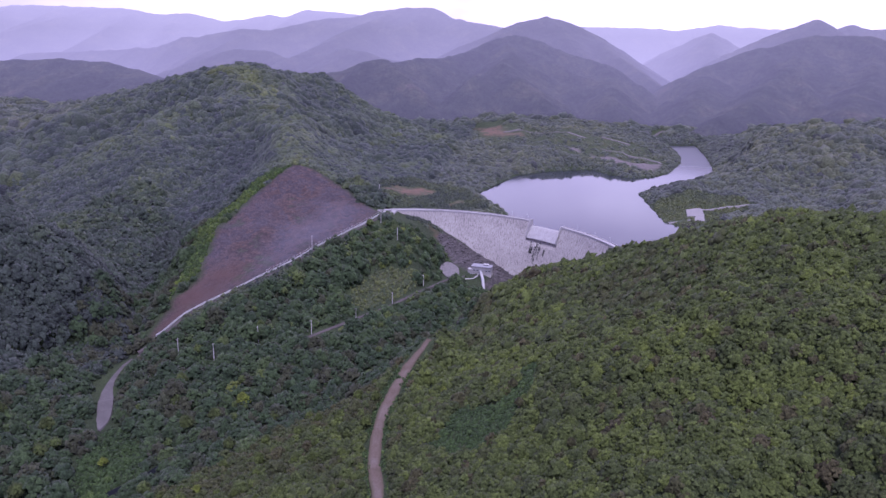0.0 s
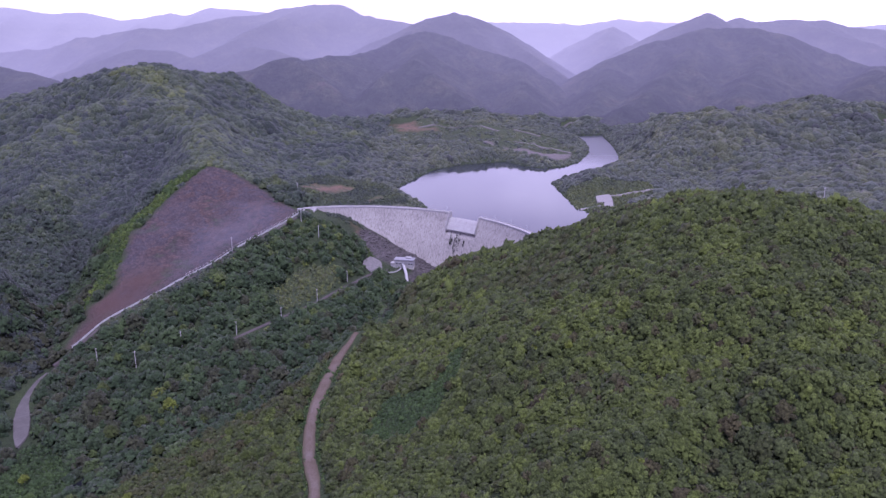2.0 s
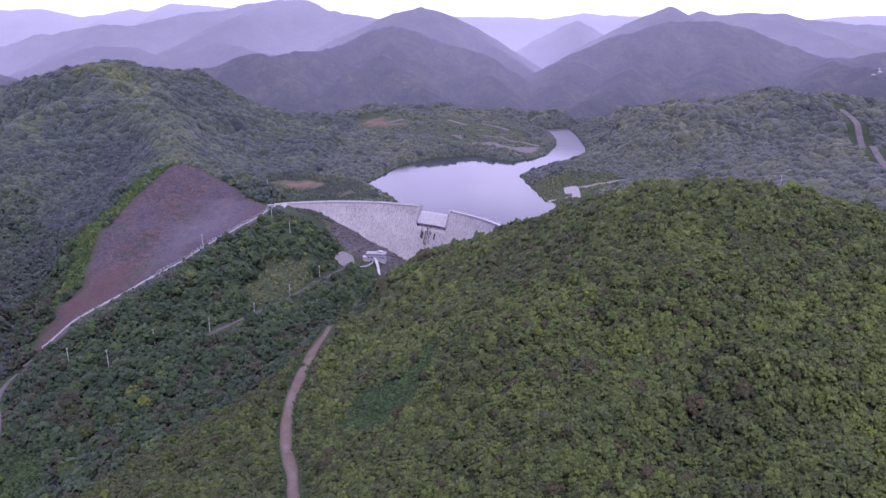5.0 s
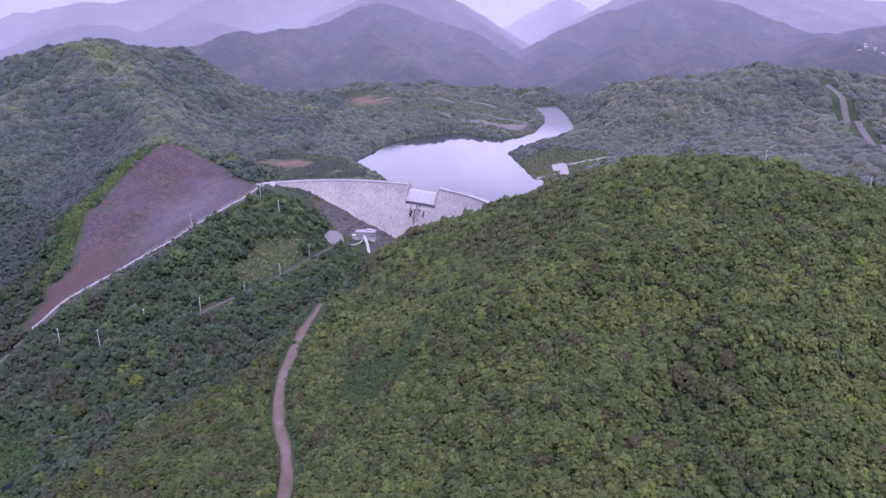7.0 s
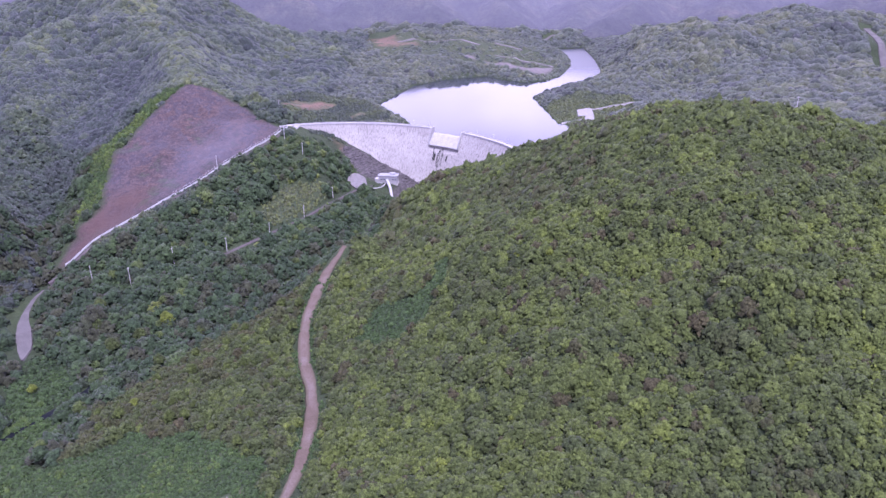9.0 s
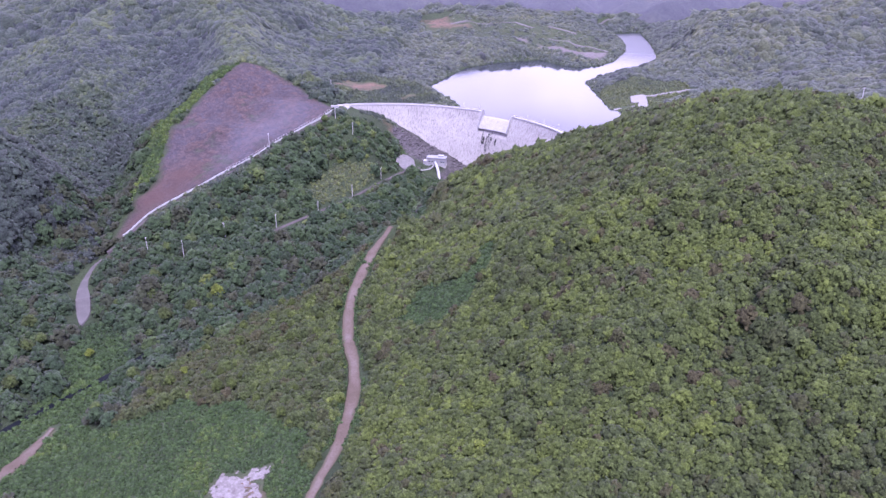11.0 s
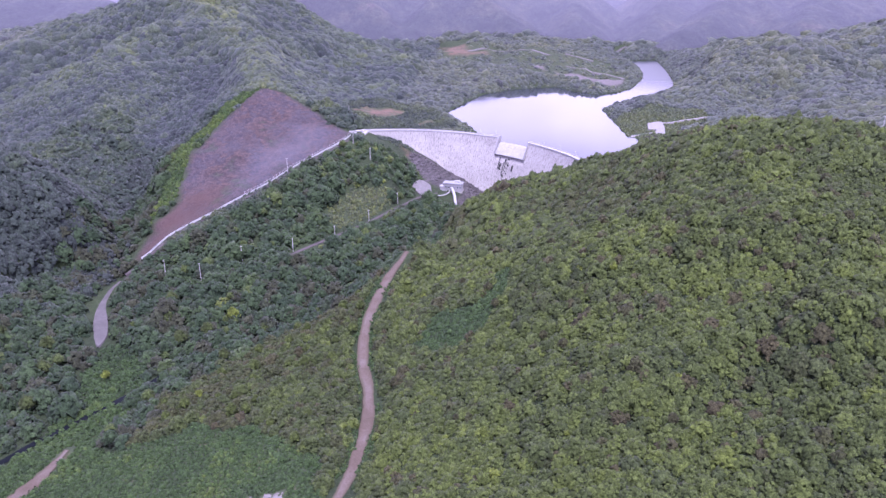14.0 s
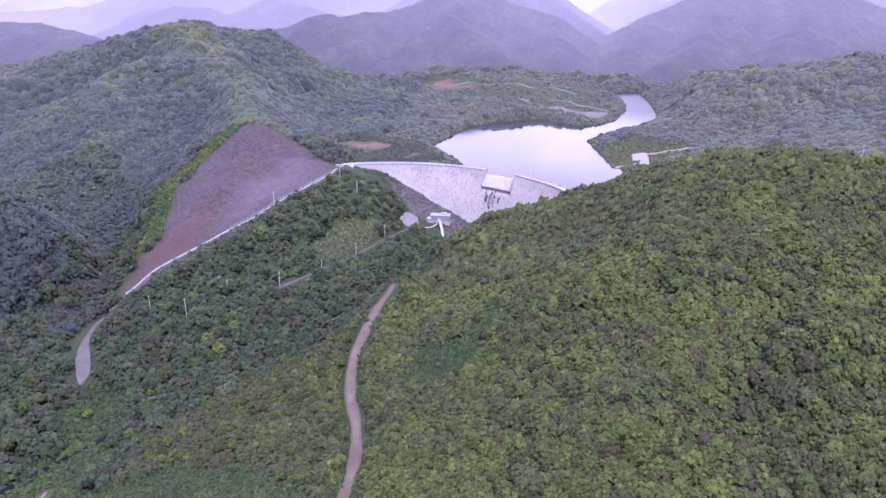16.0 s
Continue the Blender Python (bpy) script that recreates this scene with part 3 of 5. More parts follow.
give(ground, "cut", patch(GX, GY, CUT, 2.5, 5))
RUST = [(-402, -290), (-380, -290), (-305, -190), (-345, -120), (-392, -140), (-404, -231)]
give(ground, "rust", 0.75 * np.clip((inside(GX, GY, RUST) + waves(GX, GY, 45, 14, 4) * 16) / 30, 0, 1))
give(ground, "dusty", np.clip((inside(GX, GY, DUSTY) + waves(GX, GY, 40, 12, 4) * 14) / 40, 0, 1))
give(ground, "grass", np.max([patches(GX, GY, MEADOWS), patch(GX, GY, STRIP, 3), patch(GX, GY, BANK, 3), patch(GX, GY, TERRACES) * 0.8], axis=0))
give(ground, "earth", 0.8 * patches(GX, GY, BARE, 12, 14))
give(ground, "pale", patches(GX, GY, PALE_BARE, 6, 8))
give(ground, "rubble", patches(GX, GY, [RUBBLE, OUTFALL]))

SHORE = [on_arc(a, 250) for a in range(-17, 68, 3)] + [(230, -40), (330, 200), (480, 500), (460, 1020), (250, 1020), (-230, 500), (-230, 40)]
lake = tagged(mesh_from("water", [(x, y, 0.0) for x, y in SHORE], [range(len(SHORE))], WATER),
              "still grey-violet reservoir water reflecting the evening sky", "lake", kind="structure")


# ---- distant mountains ----
def mountain(name, label, crests, slope, seed, gap, step, length=3.0):
    """A range: ground that falls away from its crests and from the side spurs that leave them, with gullies between."""
    r = np.random.RandomState(seed)
    lines = [np.array(c, float) for c in crests]
    for main in lines[:]:
        run = np.concatenate([[0], np.cumsum(np.hypot(np.diff(main[:, 0]), np.diff(main[:, 1])))])
        first = main is lines[0]
        for d in np.arange(gap * 0.4, run[-1], gap if first else gap * 0.7):
            d += r.uniform(-0.25, 0.25) * gap
            x, y, z = (float(np.interp(d, run, main[:, q])) for q in range(3))
            ahead = np.array([np.interp(d + 5, run, main[:, 0]) - np.interp(d - 5, run, main[:, 0]), np.interp(d + 5, run, main[:, 1]) - np.interp(d - 5, run, main[:, 1])])
            ahead /= np.linalg.norm(ahead) + 1e-9
            for side in ((1,) if first else (1, -1)):
                out = np.array([ahead[1], -ahead[0]]) * side + ahead * r.uniform(-0.4, 0.4)
                out /= np.linalg.norm(out)
                long = max(z - 20, 15) * length * r.uniform(0.6, 1.1) * (1 if first else 0.5)
                bend = r.uniform(-0.3, 0.3)
                lines.append(np.array([(x + long * q * (out[0] - bend * q * out[1]), y + long * q * (out[1] + bend * q * out[0]), z - 2 - (z - 15) * (0.75 * q + 0.25 * q * q) * (0.8 if first else 0.6)) for q in (0, 0.25, 0.5, 0.75, 1.0)]))
    pts = np.concatenate([np.array(c, float) for c in crests])
    reach = pts[:, 2].max() / slope * 1.1
    x0, x1, y0, y1 = pts[:, 0].min() - reach * 0.6, pts[:, 0].max() + reach * 0.6, pts[:, 1].min() - reach, pts[:, 1].max() + reach * 0.4
    xs, ys = np.arange(x0, x1, step), np.arange(y0, y1, step * 1.3)
    gx, gy = np.meshgrid(xs, ys)
    total = np.zeros(gx.shape)
    wx, wy = gx + waves(gx, gy, 220, seed + 7, 3) * 16, gy + waves(gx, gy, 220, seed + 8, 3) * 16
    for c in lines:
        q, _, _, z = line_pull(wx, wy, c)
        total += np.exp(np.clip((z - slope * (np.sqrt(q + 300) - 17)) / 7, -60, 80))
    h = 7 * np.log(total + 1e-20)
    h = h + waves(gx, gy, 90, seed, 4) * 3.5 + waves(gx, gy, 22, seed + 3, 2) * 2.2
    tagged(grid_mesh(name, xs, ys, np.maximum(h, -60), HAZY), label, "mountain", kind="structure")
    return lambda x, y: h[int(round((y - ys[0]) / (ys[1] - ys[0]))), int(round((x - xs[0]) / step))]


# strength of the painted haze glow by distance
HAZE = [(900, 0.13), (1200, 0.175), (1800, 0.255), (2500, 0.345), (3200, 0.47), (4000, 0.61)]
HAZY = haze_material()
mountain("backdrop_mountain", "dark wooded mountain with long spurs rising behind the reservoir",
         [[(-800, 1290, 115), (-701, 1310, 139), (-623, 1320, 157), (-572, 1330, 174), (-520, 1330, 189), (-488, 1360, 178), (-428, 1480, 191), (-378, 1560, 188), (-331, 1620, 198), (-260, 1700, 217), (-162, 1780, 261), (-105, 1800, 273),
           (-20, 1790, 253), (77, 1760, 215), (189, 1720, 175), (280, 1660, 125), (340, 1600, 90), (385, 1480, 40), (400, 1380, 5)],
          [(-124, 1790, 262), (-125, 1600, 216), (-131, 1430, 173), (-83, 1300, 138), (-2, 1180, 85), (47, 1090, 44)], [(-131, 1430, 170), (-219, 1330, 133), (-262, 1230, 87), (-268, 1120, 44)],
          [(-521, 1330, 186), (-432, 1230, 131), (-331, 1120, 60), (-270, 1040, 26)], [(189, 1720, 172), (208, 1520, 117), (222, 1330, 65), (236, 1180, 22)]],
         0.7, 21, 190, 8.0, 2.3)
right_mountain = mountain("backdrop_mountain", "broad wooded mountain in violet haze above the valley",
         [[(374, 1500, 40), (439, 1620, 100), (490, 1700, 150), (567, 1760, 175), (689, 1800, 219), (810, 1820, 254), (931, 1840, 283), (1002, 1840, 291), (1113, 1820, 282), (1212, 1800, 264), (1317, 1760, 220), (1407, 1700, 177), (1475, 1650, 155),
           (1546, 1620, 164), (1672, 1600, 182), (1902, 1600, 201), (2300, 1600, 230)],
          [(931, 1840, 280), (786, 1600, 188), (646, 1350, 116), (536, 1180, 76), (460, 1050, 41)], [(1113, 1820, 280), (1042, 1550, 181), (925, 1330, 117), (836, 1180, 85)],
          [(567, 1760, 172), (495, 1500, 107), (425, 1300, 51), (395, 1150, 23)], [(1475, 1650, 153), (1322, 1350, 150), (1322, 1100, 140), (1200, 950, 105)], [(1250, 1200, 130), (1071, 1080, 92)]],
         0.62, 33, 210, 9.0, 2.6)
mountain("backdrop_mountain", "low hazy wooded hills", [[(-2118, 1500, 150), (-1764, 1500, 160), (-1533, 1500, 143), (-1496, 1500, 134), (-1411, 1450, 118), (-1310, 1400, 95)]], 0.5, 41, 160, 12.0)
mountain("backdrop_mountain", "pale violet mountain peak in evening haze",
         [[(-416, 2500, 219), (-253, 2500, 309), (-93, 2500, 354), (-29, 2500, 362), (40, 2500, 349), (120, 2500, 327), (268, 2500, 256), (422, 2500, 127), (482, 2450, 80)], [(-29, 2500, 360), (60, 2300, 270), (180, 2150, 170), (260, 2050, 90)]],
         0.58, 55, 200, 14.0)
mountain("backdrop_mountain", "pale violet mountain range in evening haze",
         [[(575, 2450, 85), (713, 2500, 169), (884, 2600, 241), (1015, 2600, 306), (1101, 2600, 345), (1169, 2600, 369), (1304, 2650, 315), (1402, 2800, 357), (1500, 2800, 332), (1657, 2800, 349), (1850, 2800, 341), (1948, 2800, 316), (2224, 2800, 289), (2604, 2800, 278), (3000, 2800, 290)],
          [(1169, 2600, 367), (1060, 2400, 270), (960, 2250, 180), (900, 2150, 110)]],
         0.55, 63, 220, 16.0)
mountain("backdrop_mountain", "soft violet hills in the mist below the skyline",
         [[(-1730, 2200, 101), (-1583, 2200, 146), (-1433, 2250, 201), (-1321, 2250, 196), (-1141, 2200, 154), (-1039, 2250, 172), (-945, 2300, 213), (-836, 2250, 197), (-677, 2200, 162), (-465, 2100, 118)]], 0.5, 67, 220, 16.0)
mountain("backdrop_mountain", "faint violet ridge in bright haze",
         [[(-2946, 2800, 146), (-2585, 2800, 161), (-2161, 2800, 187), (-2003, 2800, 247), (-1888, 2800, 247), (-1670, 2800, 294), (-1474, 2800, 294), (-1379, 2900, 322), (-1240, 3000, 358), (-1098, 3100, 376), (-998, 3200, 413), (-889, 3200, 419), (-818, 3200, 434),
           (-658, 3200, 431), (-548, 3150, 375), (-408, 3100, 350), (-261, 3050, 331)]], 0.5, 71, 260, 20.0)
mountain("backdrop_mountain", "small hazy peak at the head of the valley",
         [[(448, 3000, 113), (582, 3100, 186), (677, 3200, 225), (767, 3200, 278), (851, 3200, 317), (943, 3200, 287), (1043, 3200, 232), (1116, 3100, 187)]], 0.55, 79, 220, 20.0)
mountain("backdrop_mountain", "faint violet skyline range in bright haze",
         [[(-3927, 3900, 460), (-2986, 3900, 438), (-2781, 3900, 402), (-2489, 3900, 409), (-2265, 3900, 360), (-2089, 3900, 378), (-1923, 3900, 410), (-1820, 3900, 389), (-1645, 3900, 445), (-1399, 3900, 428), (-1184, 3900, 400), (-900, 3900, 350)]], 0.5, 83, 300, 26.0)
mountain("backdrop_mountain", "faint violet range at the head of the valley",
         [[(-300, 4000, 330), (14, 4000, 353), (292, 4000, 360), (589, 4000, 360), (800, 4000, 343), (970, 4000, 361), (1071, 4000, 382), (1220, 4000, 368), (1410, 4000, 361), (1650, 4000, 347), (2635, 4000, 333), (2924, 4000, 362), (3422, 4000, 355)]], 0.5, 97, 300, 26.0)


# ---- building helpers ----
def part(name, bm, material, parent, label="", soft=False):
    """Links a bmesh as one mesh object under a thing or a part."""
    me = bpy.data.meshes.new(name)
    bm.to_mesh(me)
    bm.free()
    me.materials.append(material)
    smooth(me, soft)
    ob = new(name, me)
    ob.parent = parent
    return tagged(ob, label)


def box(bm, x, y, z, sx, sy, sz, turn=0.0, bevel=0.0):
    """A block centred in plan at x, y that stands on z."""
    m = Matrix.Translation((x, y, z + sz / 2)) @ Matrix.Rotation(turn, 4, "Z") @ Matrix.Diagonal((sx, sy, sz, 1))
    made = bmesh.ops.create_cube(bm, size=1.0, matrix=m)["verts"]
    if bevel:
        edges = {e for v in made for e in v.link_edges}
        bmesh.ops.bevel(bm, geom=list(edges), offset=bevel, segments=1, affect="EDGES")


def tube(bm, points, radii, sides=8, closed=True):
    """A round bar along points with a radius at each."""
    rings = []
    pts = [Vector(p) for p in points]
    for k, p in enumerate(pts):
        ahead = (pts[min(k + 1, len(pts) - 1)] - pts[max(k - 1, 0)]).normalized()
        side = ahead.cross(Vector((0.13, 0.21, 1)) if abs(ahead.z) < 0.9 else Vector((1, 0, 0))).normalized()
        up = side.cross(ahead)
        rings.append([bm.verts.new(p + radii[k] * (math.cos(a) * side + math.sin(a) * up)) for a in (2 * math.pi * j / sides for j in range(sides))])
    for a, b in zip(rings, rings[1:]):
        for j in range(sides):
            bm.faces.new((a[j], a[(j + 1) % sides], b[(j + 1) % sides], b[j]))
    if closed:
        bm.faces.new(rings[0][::-1])
        bm.faces.new(rings[-1])


def sweep(name, rows, material, parent=None, soft=False, close=True):
    """A solid from a row of equal cross-sections."""
    n = len(rows[0])
    verts = [v for r in rows for v in r]
    faces = [(k * n + j, k * n + (j + 1) % n, (k + 1) * n + (j + 1) % n, (k + 1) * n + j) for k in range(len(rows) - 1) for j in range(n if close else n - 1)]
    if close:
        faces += [tuple(range(n))[::-1], tuple((len(rows) - 1) * n + j for j in range(n))]
    return mesh_from(name, verts, faces, material, parent, soft)


def glide(points, step=4.0):
    """Places along a smooth curve through points in plan."""
    p = np.array(points, float)
    p = np.vstack([2 * p[0] - p[1], p, 2 * p[-1] - p[-2]])
    out = []
    for k in range(1, len(p) - 2):
        count = max(2, int(np.linalg.norm(p[k + 1] - p[k]) / step))
        for t in np.arange(count) / count:
            out.append(0.5 * (2 * p[k] + (p[k + 1] - p[k - 1]) * t + (2 * p[k - 1] - 5 * p[k] + 4 * p[k + 1] - p[k + 2]) * t ** 2 + (3 * p[k] - p[k - 1] - 3 * p[k + 1] + p[k + 2]) * t ** 3))
    return np.array(out + [p[-2]])


def across(path):
    d = np.gradient(path[:, :2], axis=0)
    d /= np.linalg.norm(d, axis=1)[:, None]
    return np.stack([d[:, 1], -d[:, 0]], -1)


ROADS = []


def lane(name, label, points, width, material, lift=0.5, category="road", ragged=0.0, seed=1, margin=2.5):
    """A road laid on the ground, with shoulders that go down into it."""
    path = glide(points)
    side = across(path)
    wob = [np.convolve(np.random.RandomState(seed + q).randn(len(path) + 8), np.ones(9) / 3, "valid") for q in (0, 1)]
    w = np.interp(np.linspace(0, 1, len(path)), np.linspace(0, 1, len(width)), width) if isinstance(width, (list, tuple)) else np.full(len(path), float(width))
    rows = []
    z = height(path[:, 0], path[:, 1])
    z = np.convolve(np.pad(z, 4, "edge"), np.ones(9) / 9, "valid")
    for k, (p, s) in enumerate(zip(path, side)):
        a, b = w[k] / 2 + ragged * wob[0][k], w[k] / 2 + ragged * wob[1][k]
        top = max(z[k], max(float(height(p[0] + s[0] * q, p[1] + s[1] * q)) for q in (-a * 0.9, 0, b * 0.9)) - 0.3) + lift
        rows.append([(p[0] - s[0] * (a + 1.2), p[1] - s[1] * (a + 1.2), top - 3.0), (p[0] - s[0] * a, p[1] - s[1] * a, top), (p[0], p[1], top + 0.08),
                     (p[0] + s[0] * b, p[1] + s[1] * b, top), (p[0] + s[0] * (b + 1.2), p[1] + s[1] * (b + 1.2), top - 3.0)])
    ROADS.append((path[:, :2], float(np.max(w)) / 2 + margin))
    ob = sweep(name, rows, material, close=False)
    give(ob, "edge", np.tile([0.5, 0.5, 0.0, 0.5, 0.5], len(rows)))
    return tagged(ob, label, category, kind="structure")


# ---- the dam ----
def dam_bottom(a):
    return float(np.interp(a, (-18.5, -16, -9, 0.6, 11, 18.8, 24, 35, 45, 55, 65, 70), (8, 3, -6, -26, -46, -56, -66, -66, -56, -32, -8, 2)))


def face_radius(z):
    return 245.2 - 0.35 * max(CREST - 3 - z, 0)


dam = tagged(new("dam"), "pale curved concrete arch dam with dark run-down stains and a spillway", "dam")
SPILL = (29.0, 40.6)


def dam_stretch(name, first, last, top):
    rows = []
    for a in np.linspace(first, last, max(2, int((last - first) / 0.75))):
        b = min(dam_bottom(a), top - 6)
        rows.append([(*on_arc(a, r), z) for r, z in ((252, b), (252, top), (245.2, top), (face_radius(top - 12), top - 12), (face_radius((top + b) / 2), (top + b) / 2), (face_radius(b), b))])
    return sweep(name, rows, CONCRETE, dam)


dam_stretch("dam_wall", -18.5, SPILL[0], CREST)
dam_stretch("dam_wall", SPILL[0], SPILL[1], CREST - 18)
dam_stretch("dam_wall", SPILL[1], 71, CREST)


def arc_bar(name, first, last, inner, outer, low, high, material, label="", step=0.75):
    rows = []
    for a in np.linspace(first, last, max(2, int((last - first) / step))):
        rows.append([(*on_arc(a, r), z) for r, z in ((inner, low), (outer, low), (outer, high), (inner, high))])
    return tagged(sweep(name, rows, material, dam), label)


for first, last in ((-18.5, SPILL[0] - 0.3), (SPILL[1] + 0.3, 71)):
    arc_bar("crest_road", first, last, 245.3, 251.6, CREST + 0.004, CREST + 0.15, PALE, "pale concrete roadway on the crest")
    arc_bar("parapet", first, last, 244.6, 245.3, CREST - 1.2, CREST + 1.0, PALE, "pale downstream parapet")
    arc_bar("parapet", first, last, 251.5, 252.1, CREST - 1.2, CREST + 1.0, PALE, "pale upstream parapet")
# spillway: rounded sill, sloping slab, thick lip and two side walls
rows = []
for a in np.linspace(*SPILL, 17):
    rows.append([(*on_arc(a, r), z) for r, z in ((253, 2), (253, 8.0), (251, 9.2), (248.5, 8.4), (246, 6.0), (243, 2.4), (240, -1.4), (237.4, -4.6), (237.2, -5.4), (240, -6.6))])
sweep("spillway_slab", rows, PALE, dam)["label"] = "smooth white spillway slab with a thick lip"
for a in SPILL:
    rows = [[(*on_arc(a + d, r), z) for r, z in ((253, CREST + 1.2), (245, CREST + 1.2), (241, 9.0), (237, 0.0), (236.9, -3.4), (236.9, -6.2), (242, -9), (253, -9))] for d in (-0.17, 0.17)]
    sweep("spillway_wall", rows, PALE, dam)["label"] = "pale side wall of the spillway"
# abutment block and ramp where the crest meets the road
bm = bmesh.new()
bx, by = on_arc(-19.3, 249)
box(bm, bx, by, 8, 7, 7, 8.6, radians(19), 0.3)
box(bm, bx - 8, by - 2, 10, 10, 3.5, 6.0, radians(12), 0.3)
part("abutment", bm, PALE, dam, "pale concrete abutment block")
rows = []
for x, y, z in ((-190, 22, 16.1), (-191, 14, 15.6), (-192.5, 6, 13.6), (-195, -2, 11.4)):
    rows.append([(x + q, y + q * 0.1, z + d) for q, d in ((-3.6, -7), (-3.6, 0.9), (-3.0, 0.9), (-3.0, 0), (3.0, 0), (3.0, 0.9), (3.6, 0.9), (3.6, -7))])
sweep("ramp", rows, PALE, dam)["label"] = "pale concrete ramp down to the road"

# lamps along the crest
lamp = tagged(new("street_lamp"), "slim grey lamp post on the dam crest", "street lamp", "lamps along the dam crest")
bm = bmesh.new()
tube(bm, [(0, 0, 0), (0, 0, 3), (0, 0, 6.5)], (0.14, 0.11, 0.08), 6)
part("pole", bm, STEEL, lamp)
bm = bmesh.new()
tube(bm, [(0, 0, 6.4), (0, -0.7, 6.9), (0, -1.6, 7.0)], (0.07, 0.06, 0.05), 6)
part("arm", bm, STEEL, lamp)
bm = bmesh.new()
box(bm, 0, -1.9, 6.9, 0.35, 0.8, 0.16, 0, 0.05)
part("lamp_head", bm, PALE, lamp)
spots = [-13, -6, 1, 8, 15, 22, 27.5, 46, 53, 60]
for k, a in enumerate(spots):
    at = Matrix.Translation((*on_arc(a, 251.1), CREST + 0.15)) @ Matrix.Rotation(radians(-a), 4, "Z")
    if k == 0:
        lamp.matrix_world = at
    else:
        copy_thing(lamp, at)

# climbing plants and damp stains below the spillway lip
vine_rng = np.random.RandomState(8)
vine_v, vine_f = [], []
for a, top, low, spread in ((33.6, -9, -38, 0.22), (34.6, -8, -30, 0.28), (32.9, -14, -34, 0.2), (31.2, -9, -27, 0.16), (31.8, -16, -24, 0.14), (36.6, -16, -24, 0.14)):
    for k in range(90):
        z = vine_rng.uniform(low, top)
        q = a + vine_rng.randn() * spread * (1 - 0.5 * (z - low) / (top - low))
        r = face_radius(z) - vine_rng.uniform(0.1, 0.7)
        p = np.array([*on_arc(q, r), z])
        i = len(vine_v)
        vine_v += [tuple(p + vine_rng.randn(3) * np.array([0.4, 0.4, 1.1])) for _ in range(3)]
        vine_f.append((i, i + 1, i + 2))
vines = mesh_from("climbing_plants", vine_v, vine_f, VINE)
tagged(vines, "dark climbing plants hanging on the dam below the spillway", "plant", kind="stuff")

# ---- roads and tracks ----
WALL_LINE = [(-201, 6), (-222, -42), (-263, -122), (-313, -200), (-358, -245), (-384, -283), (-398, -300)]
lane("road", "grey service road below the cut slope", [(x + 3.4, y - 2.2) for x, y in WALL_LINE], 4.0, ASPHALT, 0.4, margin=0.5)
lane("valley_road", "narrow worn asphalt road on the valley side", [(-78, -80), (-96, -95), (-119, -130), (-151, -176), (-185, -208), (-223, -258), (-262, -296), (-320, -325), (-365, -320), (-392, -305)], 4.5, ASPHALT, 0.5)
ROADS[-1] = (np.array([p for p in ROADS[-1][0] if p[0] > -228]), 6.5)
lane("dirt_track", "pale reddish dirt track through the woodland", [(-86, -300), (-91, -311), (-97, -323), (-101, -336), (-106, -366), (-109, -407), (-103, -453), (-92, -488), (-85, -524), (-86, -560), (-90, -596), (-98, -640), (-112, -700)], [5.0, 10.0, 9.6, 9.0, 8.7, 8.5, 8.2, 8.0, 7.2, 6.4, 6.4, 6.8], DIRT, 0.5, ragged=0.8, seed=4)
lane("gravel_lane", "light grey gravel lane ending in a rounded turning place", [(-398, -308), (-397, -330), (-390, -358), (-377, -385), (-366, -405), (-360, -418), (-356, -428)], [2.5, 2.7, 2.9, 3.1, 3.4, 3.8, 4.3, 5.0, 5.9, 7.0, 8.2, 9.6, 11.0, 12.2, 12.8, 12.8, 12.4, 11.2, 8.0, 1.5], GRAVEL, 0.6, ragged=0.5, seed=6)
lane("dirt_road", "pale dirt road beside the stream", [(-314, -548), (-314, -563), (-316, -585), (-322, -604), (-335, -650), (-350, -700)], [5, 9, 10.5, 11, 10, 10], DIRT, 0.6, ragged=0.8, seed=9)
lane("hill_road", "grey road climbing the far hillside", [(853, 476), (846, 430), (832, 386), (806, 310), (774, 235), (752, 165), (720, 85), (690, 20)], 11.0, GRAVEL, 2.0, margin=11.0)
lane("shore_road", "pale concrete road to the boat ramp", [(250, 178), (262, 182), (285, 190), (315, 201), (345, 208)], 5.0, SLAB, 0.5)
lane("terrace_road", "pale earth road along the upper terraces", [(-95, 850), (-55, 862), (-14, 888), (25, 880), (52, 848), (70, 826), (89, 814), (109, 793)], 6.5, PAVING, 1.2, ragged=0.6, seed=12, margin=12)
lane("terrace_road", "short pale earth road on the terraces above the lake", [(146, 812), (165, 803), (185, 796), (211, 786)], 6.5, PAVING, 1.2, ragged=0.5, seed=13, margin=12)
lane("terrace_road", "pale earth road winding down over the lower terraces", [(138, 704), (161, 684), (185, 662), (215, 654), (240, 640), (258, 598)], 6.0, PAVING, 1.0, ragged=0.8, seed=15, margin=10)
lane("valley_head_road", "pale earth road at the head of the lake", [(300, 985), (298, 1015), (306, 1050), (318, 1080), (335, 1100)], 8.0, GRAVEL, 1.0, margin=14)

